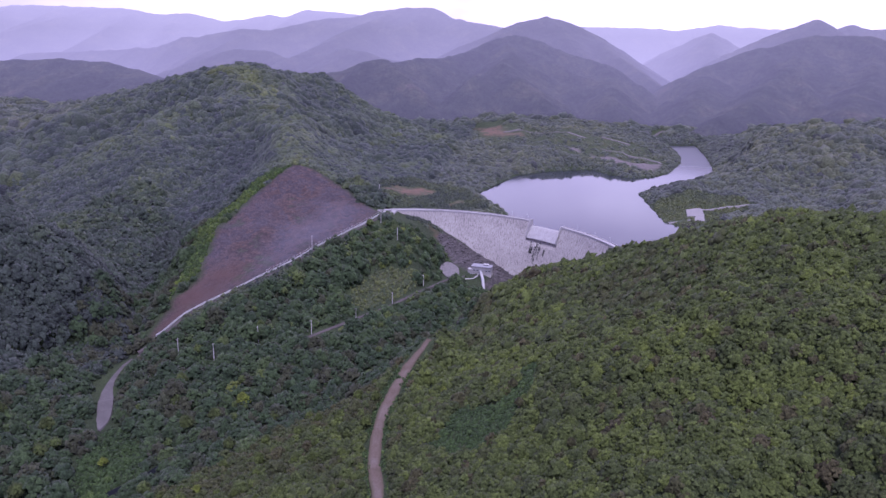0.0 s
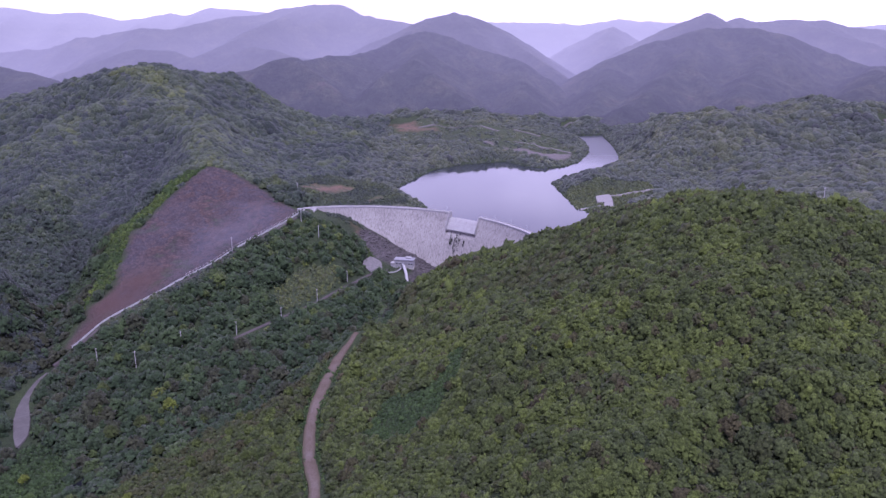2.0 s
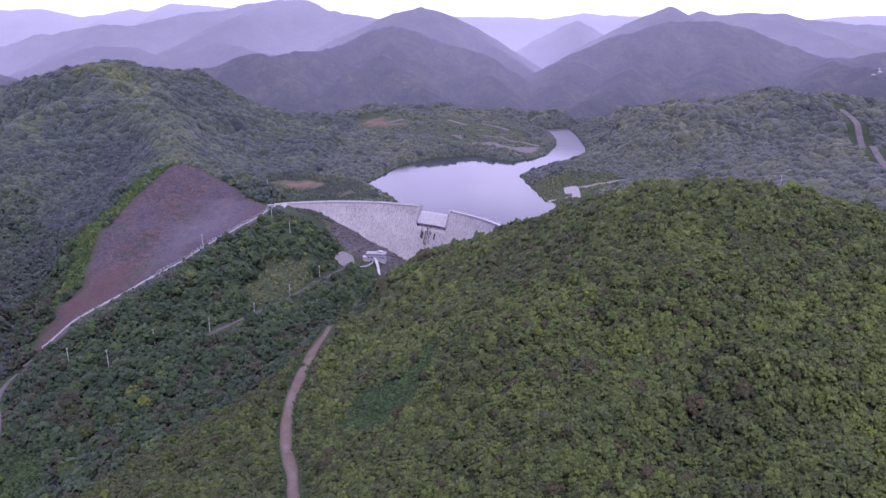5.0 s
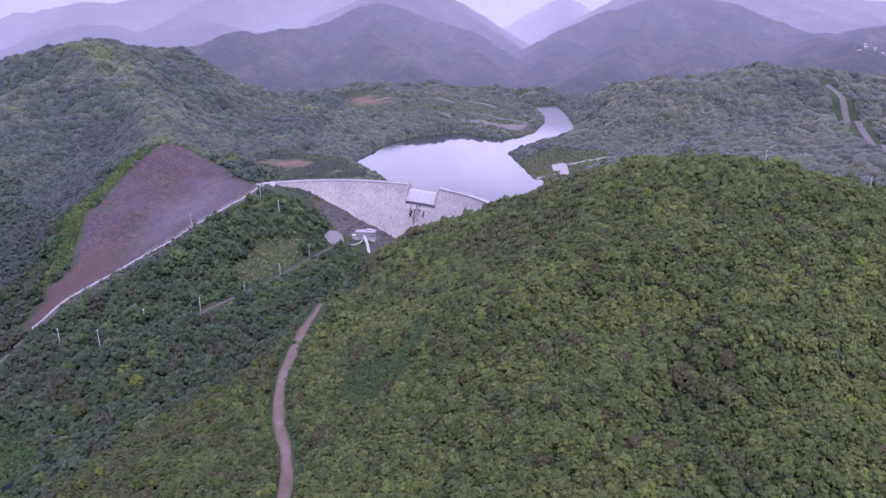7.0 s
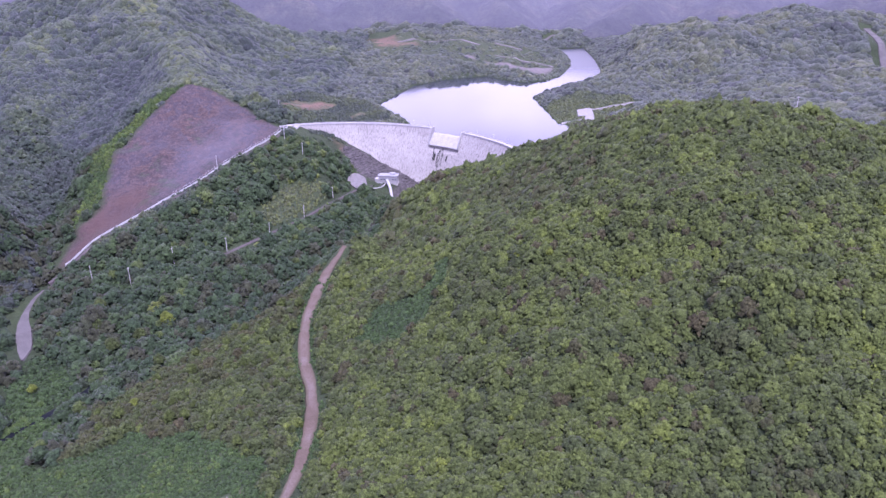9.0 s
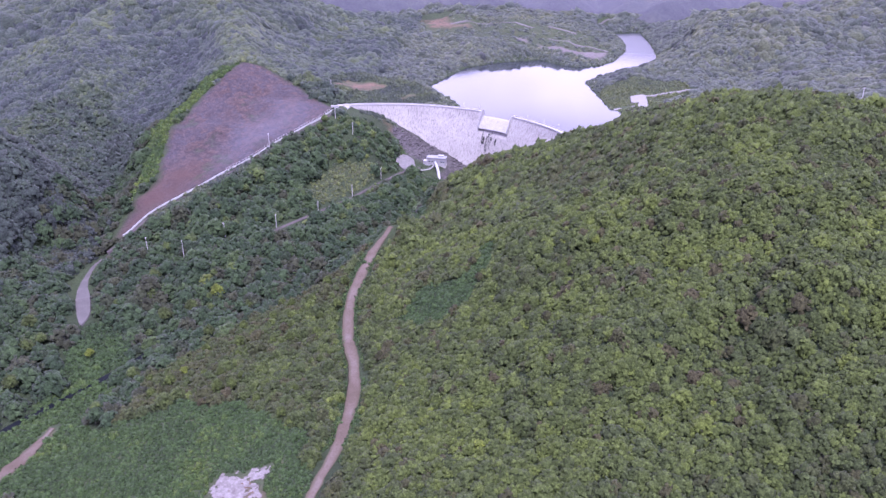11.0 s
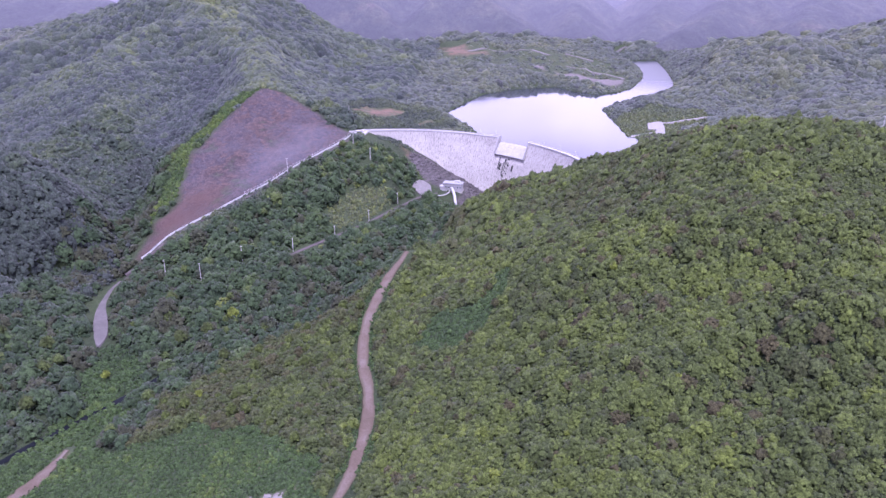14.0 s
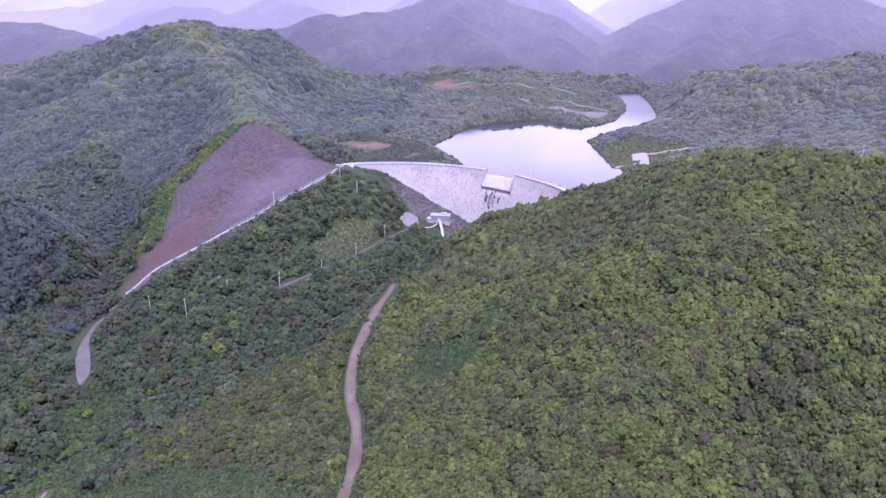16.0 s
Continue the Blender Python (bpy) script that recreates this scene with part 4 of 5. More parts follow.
# slab beside the lake
for poly, name, label in (([(232, 168), (251, 182), (257, 179), (253, 140), (244, 90), (230, 99), (238, 125), (226, 124)], "boat_ramp", "pale concrete boat ramp slab beside the lake"),
                          ([(195, 88), (195, 94), (228, 106), (238, 108), (238, 102), (226, 98)], "boat_ramp", "narrow pale concrete ramp running into the lake")):
    z = [4.8 if name == "boat_ramp" and len(poly) == 8 else max(float(height(x, y)) + 0.8, 0.4) for x, y in poly]
    n = len(poly)
    ob = mesh_from(name, [(x, y, h) for (x, y), h in zip(poly, z)] + [(x, y, h - 4) for (x, y), h in zip(poly, z)],
                   [tuple(range(n))] + [(j, (j + 1) % n, n + (j + 1) % n, n + j) for j in range(n)], SLAB)
    tagged(ob, label, "slab")
sand = [(-164, -612), (-158, -604), (-150, -602), (-146, -606), (-140, -600), (-130, -597), (-128, -603), (-136, -610), (-131, -622), (-140, -632), (-150, -628), (-157, -634), (-160, -622)]
gx, gy = np.meshgrid(np.arange(-170, -122, 0.7), np.arange(-640, -590, 0.7))
on = (inside(gx, gy, sand) + waves(gx, gy, 5, 17, 4) * 3.6) > 0.3
on &= waves(gx, gy, 3.2, 19, 3) > -0.7
gz = height(gx, gy) + 0.3 + waves(gx, gy, 5, 18, 3) * 0.12
at, verts, faces = {}, [], []
for j in range(on.shape[0] - 1):
    for i in range(on.shape[1] - 1):
        if on[j, i]:
            for c4 in ((j, i), (j, i + 1), (j + 1, i + 1), (j + 1, i)):
                if c4 not in at:
                    at[c4] = len(verts)
                    verts.append((gx[c4], gy[c4], gz[c4]))
            faces.append([at[q] for q in ((j, i), (j, i + 1), (j + 1, i + 1), (j + 1, i))])
tagged(mesh_from("sand_patch", verts, faces, SAND, None, True), "ragged patch of pale sandy gravel in the meadow", "gravel", kind="structure")

SLABS = [[(232, 168), (251, 182), (257, 179), (253, 140), (244, 90), (230, 99), (238, 125), (226, 124)], [(195, 88), (195, 94), (228, 106), (238, 108), (238, 102), (226, 98)], [(p[0], p[1]) for p in sand]]

# the stream
path = glide([(-14, -50), (-38, -110), (-62, -170), (-95, -260), (-180, -345), (-265, -410), (-296, -470), (-324, -508), (-345, -544), (-380, -600), (-420, -720)])
side = across(path)
z = np.minimum.accumulate(height(path[:, 0], path[:, 1]) + 0.8)
rows = [[(p[0] - s[0] * 3.2, p[1] - s[1] * 3.2, h), (p[0], p[1], h + 0.02), (p[0] + s[0] * 3.2, p[1] + s[1] * 3.2, h)] for p, s, h in zip(path, side, z)]
tagged(sweep("stream", rows, water_material("stream_water", (0.006, 0.008, 0.010), 0.6, 0.2), close=False), "dark narrow stream in the valley bottom", "stream", kind="structure")
ROADS.append((np.array([p[:2] for p in path if p[0] < -290]), 4.8))

# ---- the white wall along the service road, with its fence ----
wall = tagged(new("retaining_wall"), "long white concrete retaining wall at the foot of the cut slope", "wall")
path = glide([(x - 0.5, y + 0.5) for x, y in WALL_LINE[:-1]], 3.0)
side = across(path)
z = height(path[:, 0], path[:, 1])
z = np.convolve(np.pad(z, 3, "edge"), np.ones(7) / 7, "valid") + 1.3
rows = [[(p[0] - s[0] * q, p[1] - s[1] * q, h + d) for q, d in ((-0.5, -3), (-0.5, 0.7), (-0.35, 0.85), (0.35, 0.85), (0.6, -3))] for p, s, h in zip(path, side, z)]
sweep("wall_body", rows, PAINT, wall)
fence = tagged(new("fence"), "white posts standing on the retaining wall", "fence")
post = None
far = np.concatenate([[0], np.cumsum(np.linalg.norm(np.diff(path[:, :2], axis=0), axis=1))])
for d in np.arange(2, far[-1] * 0.62, 5.0):
    x, y, h = (float(np.interp(d, far, v)) for v in (path[:, 0], path[:, 1], z))
    if post is None:
        bm = bmesh.new()
        box(bm, 0, 0, 0, 0.34, 0.34, 2.6, 0, 0.05)
        box(bm, 0, 0, 2.6, 0.5, 0.5, 0.12)
        post = part("post", bm, PAINT, fence)
    else:
        ob = new("post", post.data)
        ob.parent = fence
        ob.matrix_basis = Matrix.Translation((x, y, h + 1.25))
        continue
    post.matrix_basis = Matrix.Translation((x, y, h + 1.25))
bm = bmesh.new()
tube(bm, [(float(np.interp(d, far, path[:, 0])), float(np.interp(d, far, path[:, 1])), float(np.interp(d, far, z)) + 3.2) for d in np.arange(2, far[-1] * 0.62, 5.0)], [0.09] * len(np.arange(2, far[-1] * 0.62, 5.0)), 5)
part("rail", bm, PAINT, fence)

# ---- outlet works at the foot of the dam ----
house = tagged(new("outlet_building"), "pale flat-roofed outlet works building at the foot of the dam", "building")
T = Matrix.Translation((-58, -62, -42.5)) @ Matrix.Rotation(radians(-8), 4, "Z")
house.matrix_world = T


def block(name, parent, material, x, y, z, sx, sy, sz, label="", bevel=0.08):
    bm = bmesh.new()
    box(bm, x, y, z, sx, sy, sz, 0, bevel)
    return part(name, bm, material, parent, label)


block("wall", house, PALE, 0, 0, 0, 25, 11, 10.5)
block("wall_band", house, STEEL, 0, -0.3, 6.6, 25.2, 11.2, 1.0, "grey band along the wall")
block("roof", house, STEEL, 0, 0, 10.5, 26.4, 12.4, 0.9, "pale grey overhanging flat roof")
block("roof_housing", house, STEEL, 5, 2.5, 11.4, 7, 4, 1.4, "low grey housing on the roof")
block("roof_cap", house, PAINT, 5, 2.5, 12.8, 7.6, 4.6, 0.3)
block("annex", house, PALE, -14.6, -2.5, 0, 5.2, 7, 6.2, "lower pale annex")
block("annex_roof", house, PAINT, -14.6, -2.5, 6.2, 6, 7.8, 0.5)
for x in (-9, -5, 7, 10.5):
    w = block("window", house, PAINT, x, -5.55, 5.2, 2.6, 0.3, 2.2)
    block("pane", w, GLASS, x, -5.7, 5.4, 2.2, 0.1, 1.8, "dark window pane", 0.01)
door = block("door", house, STEEL, -2, -5.58, 0.2, 3.4, 0.3, 4.2, "grey steel roller door")
block("plinth", house, CONCRETE, 0, 0, -4, 26, 13, 4.1, "stained concrete plinth")
for k in range(3):
    t = tagged(new("transformer"), "small pale outdoor transformer cabinet", "cabinet", "cabinets beside the outlet works")
    t.matrix_world = T @ Matrix.Translation((-13 + 2.6 * k, -8.6, 0.3))
    block("cabinet_body", t, PAINT, 0, 0, 0, 1.7, 1.5, 2.2)
    block("lid", t, STEEL, 0, 0, 2.2, 1.9, 1.7, 0.15)
pipe = tagged(new("outlet_pipe"), "large white outlet pipe bending down to the stream", "pipe")
bm = bmesh.new()
route = [(-60, -68, -37.5), (-58.5, -73, -37.8), (-56.5, -79, -39.5), (-54.5, -85, -43.5), (-53, -91, -49.5), (-52, -96, -55.5), (-51.5, -99, -59)]
tube(bm, route, [1.9] * 7, 14)
part("pipe_body", bm, PAINT, pipe, soft=True)
for k in (1, 3, 5):
    bm = bmesh.new()
    a, b = Vector(route[k]), Vector(route[k + 1])
    d = (b - a).normalized()
    tube(bm, [a - d * 0.3, a + d * 0.3], [2.2, 2.2], 14)
    part("flange", bm, STEEL, pipe)
bm = bmesh.new()
box(bm, -52, -98, -64, 6, 6, 6, radians(10), 0.2)
part("outlet_block", bm, CONCRETE, pipe)
small = tagged(new("pipeline"), "thin white curved pipeline beside the outlet yard", "pipe")
bm = bmesh.new()
tube(bm, [(-62, -68, -40.5), (-62.5, -76, -41), (-66, -84, -41.3), (-71, -88, -41.4), (-77, -90, -41.3), (-83, -90, -41.2)], [0.7] * 6, 8)
part("pipe_body", bm, PAINT, small, soft=True)


yard = [(-91, -80), (-77, -83), (-62, -75), (-49, -67), (-46, -55), (-60, -50), (-74, -50), (-88, -62)]
zs = [min(float(height(x, y)) + 0.7, -41.4) for x, y in yard]
tagged(mesh_from("yard", [(-70, -64, -41.4)] + [(x, y, h) for (x, y), h in zip(yard, zs)] + [(x, y, h - 8) for (x, y), h in zip(yard, zs)],
                 [(0, 1 + j, 1 + (j + 1) % 8) for j in range(8)] + [(1 + j, 9 + j, 9 + (j + 1) % 8, 1 + (j + 1) % 8) for j in range(8)], GRAVEL),
       "grey gravelled yard round the outlet works", "yard", kind="structure")
slope = [(-114, -70), (-103, -52), (-89, -58), (-85, -80), (-93, -99)]
slope = [(a[0] * u + b[0] * (1 - u), a[1] * u + b[1] * (1 - u)) for a, b in zip(slope, slope[1:] + slope[:1]) for u in (0.85, 0.5, 0.15)]
mid = tuple(sum(p[q] for p in slope) / 15 for q in (0, 1))
zs = [float(height(x, y)) + 1.4 for x, y in slope]
tagged(mesh_from("paved_slope", [(*mid, max(float(height(*mid)) + 1.6, sum(zs) / 15))] + [(x, y, h) for (x, y), h in zip(slope, zs)] + [(x, y, h - 5) for (x, y), h in zip(slope, zs)],
                 [(0, 1 + j, 1 + (j + 1) % 15) for j in range(15)] + [(1 + j, 16 + j, 16 + (j + 1) % 15, 1 + (j + 1) % 15) for j in range(15)], PAVING),
       "pale stone-paved slope beside the outlet yard", "slope paving", kind="structure")

# broken rock on the slope at the foot of the dam
rock_rng = np.random.RandomState(5)
rock_v, rock_f = [], []
for k in range(420):
    x, y = rock_rng.uniform(-126, 12), rock_rng.uniform(-76, 18)
    if inside(np.array([x]), np.array([y]), RUBBLE)[0] < 1 or math.hypot(x - DAM_X, y - DAM_Y) > face_radius(float(height(x, y))) + 1 or (-100 < x < -40 and -88 < y < -48):
        continue
    size = rock_rng.uniform(0.7, 2.4)
    shape = np.array([(sx, sy, sz) for sx in (-1, 1) for sy in (-1, 1) for sz in (-0.5, 0.6)]) * rock_rng.uniform(0.6, 1.15, (8, 3)) * size * np.array([1.6, 1, 0.8])
    turn = rock_rng.uniform(0, 3.14)
    spun = np.stack([shape[:, 0] * math.cos(turn) - shape[:, 1] * math.sin(turn), shape[:, 0] * math.sin(turn) + shape[:, 1] * math.cos(turn), shape[:, 2]], -1)
    i = len(rock_v)
    rock_v += [tuple(p) for p in spun + np.array([x, y, float(height(x, y)) + 0.2])]
    rock_f += [tuple(i + j for j in f) for f in ((0, 1, 3, 2), (4, 6, 7, 5), (0, 4, 5, 1), (2, 3, 7, 6), (1, 5, 7, 3), (0, 2, 6, 4))]
tagged(mesh_from("rubble", rock_v, rock_f, ROCK), "grey broken rock on the slope at the foot of the dam", "rubble", kind="stuff")

# courses of rough stone pitching on the slope beside the dam
gx, gy = np.meshgrid(np.arange(-128, -40, 0.9), np.arange(-66, 16, 0.9))
on = (inside(gx, gy, PITCHING) + waves(gx, gy, 9, 27, 3) * 2.0 > 0) & (np.hypot(gx - DAM_X, gy - DAM_Y) < 246)
level = height(gx, gy) + waves(gx, gy, 30, 28, 3) * 0.8
rise = 3.1
tread = level / rise - np.floor(level / rise)
gz = rise * (np.floor(level / rise) + np.clip((tread - 0.62) / 0.38, 0, 1)) + 1.0 + np.random.RandomState(3).uniform(-0.3, 0.3, gx.shape)
at, verts, faces = {}, [], []
for j in range(on.shape[0] - 1):
    for i in range(on.shape[1] - 1):
        if on[j, i]:
            for c4 in ((j, i), (j, i + 1), (j + 1, i + 1), (j + 1, i)):
                if c4 not in at:
                    at[c4] = len(verts)
                    verts.append((gx[c4], gy[c4], gz[c4]))
            faces.append([at[q] for q in ((j, i), (j, i + 1), (j + 1, i + 1), (j + 1, i))])
tagged(mesh_from("stone_pitching", verts, faces, ROCK), "stepped courses of dark rough stone beside the dam", "stone pitching", kind="structure")

# intake frame standing at the lake's edge
intake = tagged(new("intake_frame"), "dark steel frame standing at the edge of the lake", "frame")
for x in (208, 216, 224):
    bm = bmesh.new()
    tube(bm, [(x, 58 + (x - 208) * 0.3, -6), (x, 58 + (x - 208) * 0.3, 9)], [0.5, 0.4], 6)
    part("column", bm, ROCK, intake)
for z0, z1 in ((8.5, 8.5), (2.5, 8.0), (8.0, 2.5)):
    bm = bmesh.new()
    tube(bm, [(206, 57.5, z0), (226, 63.4, z1)], [0.35, 0.35], 6)
    part("beam", bm, ROCK, intake)


# ---- power line ----
def utility_pole(x, y, tall, turn, lean=0.0):
    ob = tagged(new("utility_pole"), "pale utility pole with a short crossarm among the trees", "utility pole", "poles of the valley power line")
    ob.matrix_world = Matrix.Translation((x, y, float(height(x, y)))) @ Matrix.Rotation(radians(lean), 4, "Y") @ Matrix.Rotation(radians(turn), 4, "Z")
    bm = bmesh.new()
    tube(bm, [(0, 0, -1), (0, 0, tall / 2), (0, 0, tall)], (0.42, 0.36, 0.28), 8)
    part("shaft", bm, POLE, ob)
    bm = bmesh.new()
    box(bm, 0, 0.3, tall - 1.2, 2.6, 0.25, 0.28, 0, 0.03)
    part("crossarm", bm, POLE, ob)
    for q in (-1.1, 0, 1.1):
        bm = bmesh.new()
        tube(bm, [(q, 0.3, tall - 0.92), (q, 0.3, tall - 0.7), (q, 0.3, tall - 0.5)], (0.1, 0.14, 0.06), 6)
        part("insulator", bm, PALE, ob)
    return ob


POLES = [(-223, -251), (-183, -218), (-151, -176), (-124, -123), (-263, -126), (-199, -30), (-168, -70), (-226, 73), (-272, -277), (-306, -310), (-346, -307)]
for x, y, tall, turn in ((-223, -251, 14, 40), (-183, -218, 16, 40), (-151, -176, 14, 40), (-124, -123, 13, 45), (-263, -126, 17, 30), (-199, -30, 15, 20), (-168, -70, 14, 40),
                         (-226, 73, 14, 0), (-272, -277, 16, 45), (-306, -310, 18, 50), (-346, -307, 17, 55), (330, -330, 14, 10), (395, -385, 14, 10)):
    utility_pole(x, y, tall + 2, turn, (x * 7 % 5 - 2) * 0.6)


# ---- small houses on the far hillside ----
def cottage(x, y, z, turn, w):
    ob = tagged(new("house"), "small white house with a low roof on the far hillside", "house", "houses on the far hillside")
    ob.matrix_world = Matrix.Translation((x, y, z)) @ Matrix.Rotation(turn, 4, "Z")
    block("wall", ob, POLE, 0, 0, -4, w, w * 0.65, 8)
    bm = bmesh.new()
    h, d = w / 2 + 0.8, w * 0.325 + 0.8
    v = [bm.verts.new(p) for p in ((-h, -d, 4), (h, -d, 4), (h, d, 4), (-h, d, 4), (-h, 0, 6.2), (h, 0, 6.2))]
    for f in ((0, 1, 5, 4), (2, 3, 4, 5), (1, 2, 5), (3, 0, 4), (3, 2, 1, 0)):
        bm.faces.new([v[j] for j in f])
    part("roof", bm, STEEL, ob, "pale metal roof")
    for q in (-w * 0.28, w * 0.05):
        block("window", ob, GLASS, q, -w * 0.325 - 0.05, 0.9, w * 0.14, 0.2, 1.6, "", 0.02)
    block("door", ob, ROCK, w * 0.32, -w * 0.325 - 0.05, 0, w * 0.1, 0.2, 2.2, "", 0.02)


for x, y, turn, w in ((1290, 1085, 0.2, 9), (1312, 1092, -0.1, 10), (1336, 1088, 0.4, 8), (1356, 1080, 0.1, 11), (1325, 1120, 0.3, 8)):
    cottage(x, y, max(float(height(x, y)), float(right_mountain(x, y))), turn, w)

# ---- woodland ----
rng = np.random.RandomState(11)
PHI = (1 + 5 ** 0.5) / 2
ICO = np.array([(-1, PHI, 0), (1, PHI, 0), (-1, -PHI, 0), (1, -PHI, 0), (0, -1, PHI), (0, 1, PHI), (0, -1, -PHI), (0, 1, -PHI), (PHI, 0, -1), (PHI, 0, 1), (-PHI, 0, -1), (-PHI, 0, 1)]) / np.hypot(1, PHI)
ICO_FACES = np.array([(0, 11, 5), (0, 5, 1), (0, 1, 7), (0, 7, 10), (0, 10, 11), (1, 5, 9), (5, 11, 4), (11, 10, 2), (10, 7, 6), (7, 1, 8), (3, 9, 4), (3, 4, 2), (3, 2, 6), (3, 6, 8), (3, 8, 9),
                      (4, 9, 5), (2, 4, 11), (6, 2, 10), (8, 6, 7), (9, 8, 1)])


def tumble(r):
    return np.array(Euler(tuple(r.uniform(0, 6.283, 3))).to_matrix())


OCTA = np.array([(1, 0, 0), (-1, 0, 0), (0, 1, 0), (0, -1, 0), (0, 0, 1), (0, 0, -1)], float)
OCTA_FACES = np.array([(0, 2, 4), (2, 1, 4), (1, 3, 4), (3, 0, 4), (2, 0, 5), (1, 2, 5), (3, 1, 5), (0, 3, 5)])
LUMPS = {0: 0, 1: 0, 2: 8, 4: 21, 7: 44}
SPRAYS = {0: 0, 1: 7, 2: 4, 4: 8, 7: 60}


def crown_shape(level, r):
    """A crown of radius one: many small ragged clumps of leaves piled over a core, with single sprays standing off them."""
    verts, faces, outs, base = [], [], [], 0
    count = LUMPS[level]
    hearts = [(np.array([0, 0, 0.36]), 1.0 if level == 0 else 0.74 if level == 1 else 0.68)]
    for k in range(count):
        up = (k + 0.6) / count
        wide = math.sqrt(1 - up * up) * r.uniform(0.6, 0.84)
        turn = 2.4 * k + r.uniform(-0.4, 0.4)
        hearts.append((np.array([wide * math.cos(turn), wide * math.sin(turn), 0.10 + 0.82 * up * r.uniform(0.8, 1.12)]), r.uniform(0.6, 1.15) * {2: 0.46, 4: 0.33, 7: 0.25}[level]))
    for k, (at, size) in enumerate(hearts):
        form, sides = (OCTA, OCTA_FACES) if k else (ICO, ICO_FACES)
        v = form @ tumble(r).T * r.uniform(0.62, 1.28, (len(form), 1)) * size * np.array([1, 1, 0.85])
        mid = v[sides].mean(1)
        keep = sides[mid[:, 2] > (-0.1 if k else -0.05 if level > 1 else -0.3) * size]
        verts.append(v + at)
        faces.append(keep + base)
        base += len(form)
        # each clump is lit as a ball of its own on the larger ball of the crown
        whole = v + at - np.array([0, 0, 0.1])
        whole /= np.linalg.norm(whole, axis=1)[:, None]
        outs.append(whole * 0.6 + v / np.linalg.norm(v, axis=1)[:, None] * 0.55 + r.randn(3) * 0.12)
    for k in range(SPRAYS[level]):
        at, size = hearts[k % len(hearts)]
        d = r.randn(3)
        d[2] = abs(d[2]) * 0.9 - 0.15
        d /= np.linalg.norm(d)
        c = at + d * size * r.uniform(0.85, 1.25) * np.array([1, 1, 0.85])
        n = d + r.randn(3) * 0.5
        n /= np.linalg.norm(n)
        u = np.cross(n, r.randn(3))
        u /= np.linalg.norm(u)
        w = np.cross(n, u)
        s = r.uniform(0.13, 0.28) * (2.0 if level == 1 else 1.1 if level == 2 else 0.62)
        verts.append(np.array([c + u * s, c - u * s * 0.6 + w * s * r.uniform(0.6, 1.0), c - u * s * 0.6 - w * s * r.uniform(0.6, 1.0)]))
        faces.append(np.array([[base, base + 1, base + 2]]))
        base += 3
        outs.append(np.repeat((d * 0.8 + n * 0.5)[None], 3, axis=0))
    out = np.concatenate(outs)
    return np.concatenate(verts), np.concatenate(faces), out / np.linalg.norm(out, axis=1)[:, None]


SHAPES = {n: [crown_shape(n, np.random.RandomState(100 * n + k)) for k in range(10)] for n in (0, 1, 2, 4, 7)}


def mesh_arrays(name, co, tri, tint, material, normals):
    me = bpy.data.meshes.new(name)
    me.vertices.add(len(co))
    me.vertices.foreach_set("co", co.astype(np.float32).ravel())
    me.loops.add(tri.size)
    me.loops.foreach_set("vertex_index", tri.astype(np.int32).ravel())
    me.polygons.add(len(tri))
    me.polygons.foreach_set("loop_start", np.arange(0, tri.size, 3, dtype=np.int32))
    me.update(calc_edges=True)
    me.materials.append(material)
    smooth(me)
    me.normals_split_custom_set_from_vertices(normals.astype(np.float32).tolist())
    a = me.attributes.new("tint", "FLOAT", "POINT")
    a.data.foreach_set("value", tint.astype(np.float32))
    return me


def woods(label, x, y, z, radius, lumps, tint, name="woodland", material=None):
    """Many crowns as one mesh."""
    cos, tris, tints, outs, base = [], [], [], [], 0
    pick, turn = rng.randint(0, 10, len(x)), rng.uniform(0, 6.283, len(x))
    tall = rng.uniform(0.85, 1.4, len(x)) * np.where(lumps == 0, 0.8, 1.0)
    # crowns on a slope lean with it
    lean_x, lean_y = (height(x + 9, y) - height(x - 9, y)) / 18, (height(x, y + 9) - height(x, y - 9)) / 18
    lean_x, lean_y = (np.clip(v * np.where(lumps < 3, 0.7, 0.3), -0.5, 0.5) for v in (lean_x, lean_y))
    for n in (0, 1, 2, 4, 7):
        for k in range(10):
            sel = np.where((lumps == n) & (pick == k))[0]
            if not len(sel):
                continue
            v, f, o = SHAPES[n][k]
            c, s = np.cos(turn[sel])[:, None], np.sin(turn[sel])[:, None]
            co = np.stack([v[:, 0] * c - v[:, 1] * s, v[:, 0] * s + v[:, 1] * c, v[:, 2] * tall[sel][:, None]], -1) * radius[sel][:, None, None]
            co[:, :, 2] += co[:, :, 0] * lean_x[sel][:, None] + co[:, :, 1] * lean_y[sel][:, None]
            co += np.stack([x[sel], y[sel], z[sel]], -1)[:, None]
            out = np.stack([o[:, 0] * c - o[:, 1] * s, o[:, 0] * s + o[:, 1] * c, np.broadcast_to(o[:, 2], (len(sel), len(v)))], -1)
            out[:, :, 0] -= out[:, :, 2] * lean_x[sel][:, None]
            out[:, :, 1] -= out[:, :, 2] * lean_y[sel][:, None]
            outs.append((out / np.linalg.norm(out, axis=2)[:, :, None]).reshape(-1, 3))
            cos.append(co.reshape(-1, 3))
            tris.append((f[None] + base + (np.arange(len(sel)) * len(v))[:, None, None]).reshape(-1, 3))
            tints.append(np.repeat(tint[sel], len(v)))
            base += len(sel) * len(v)
    me = mesh_arrays(name, np.concatenate(cos), np.concatenate(tris), np.concatenate(tints), material or LEAVES, np.concatenate(outs))
    return tagged(new(name, me), label, "woodland", kind="stuff")


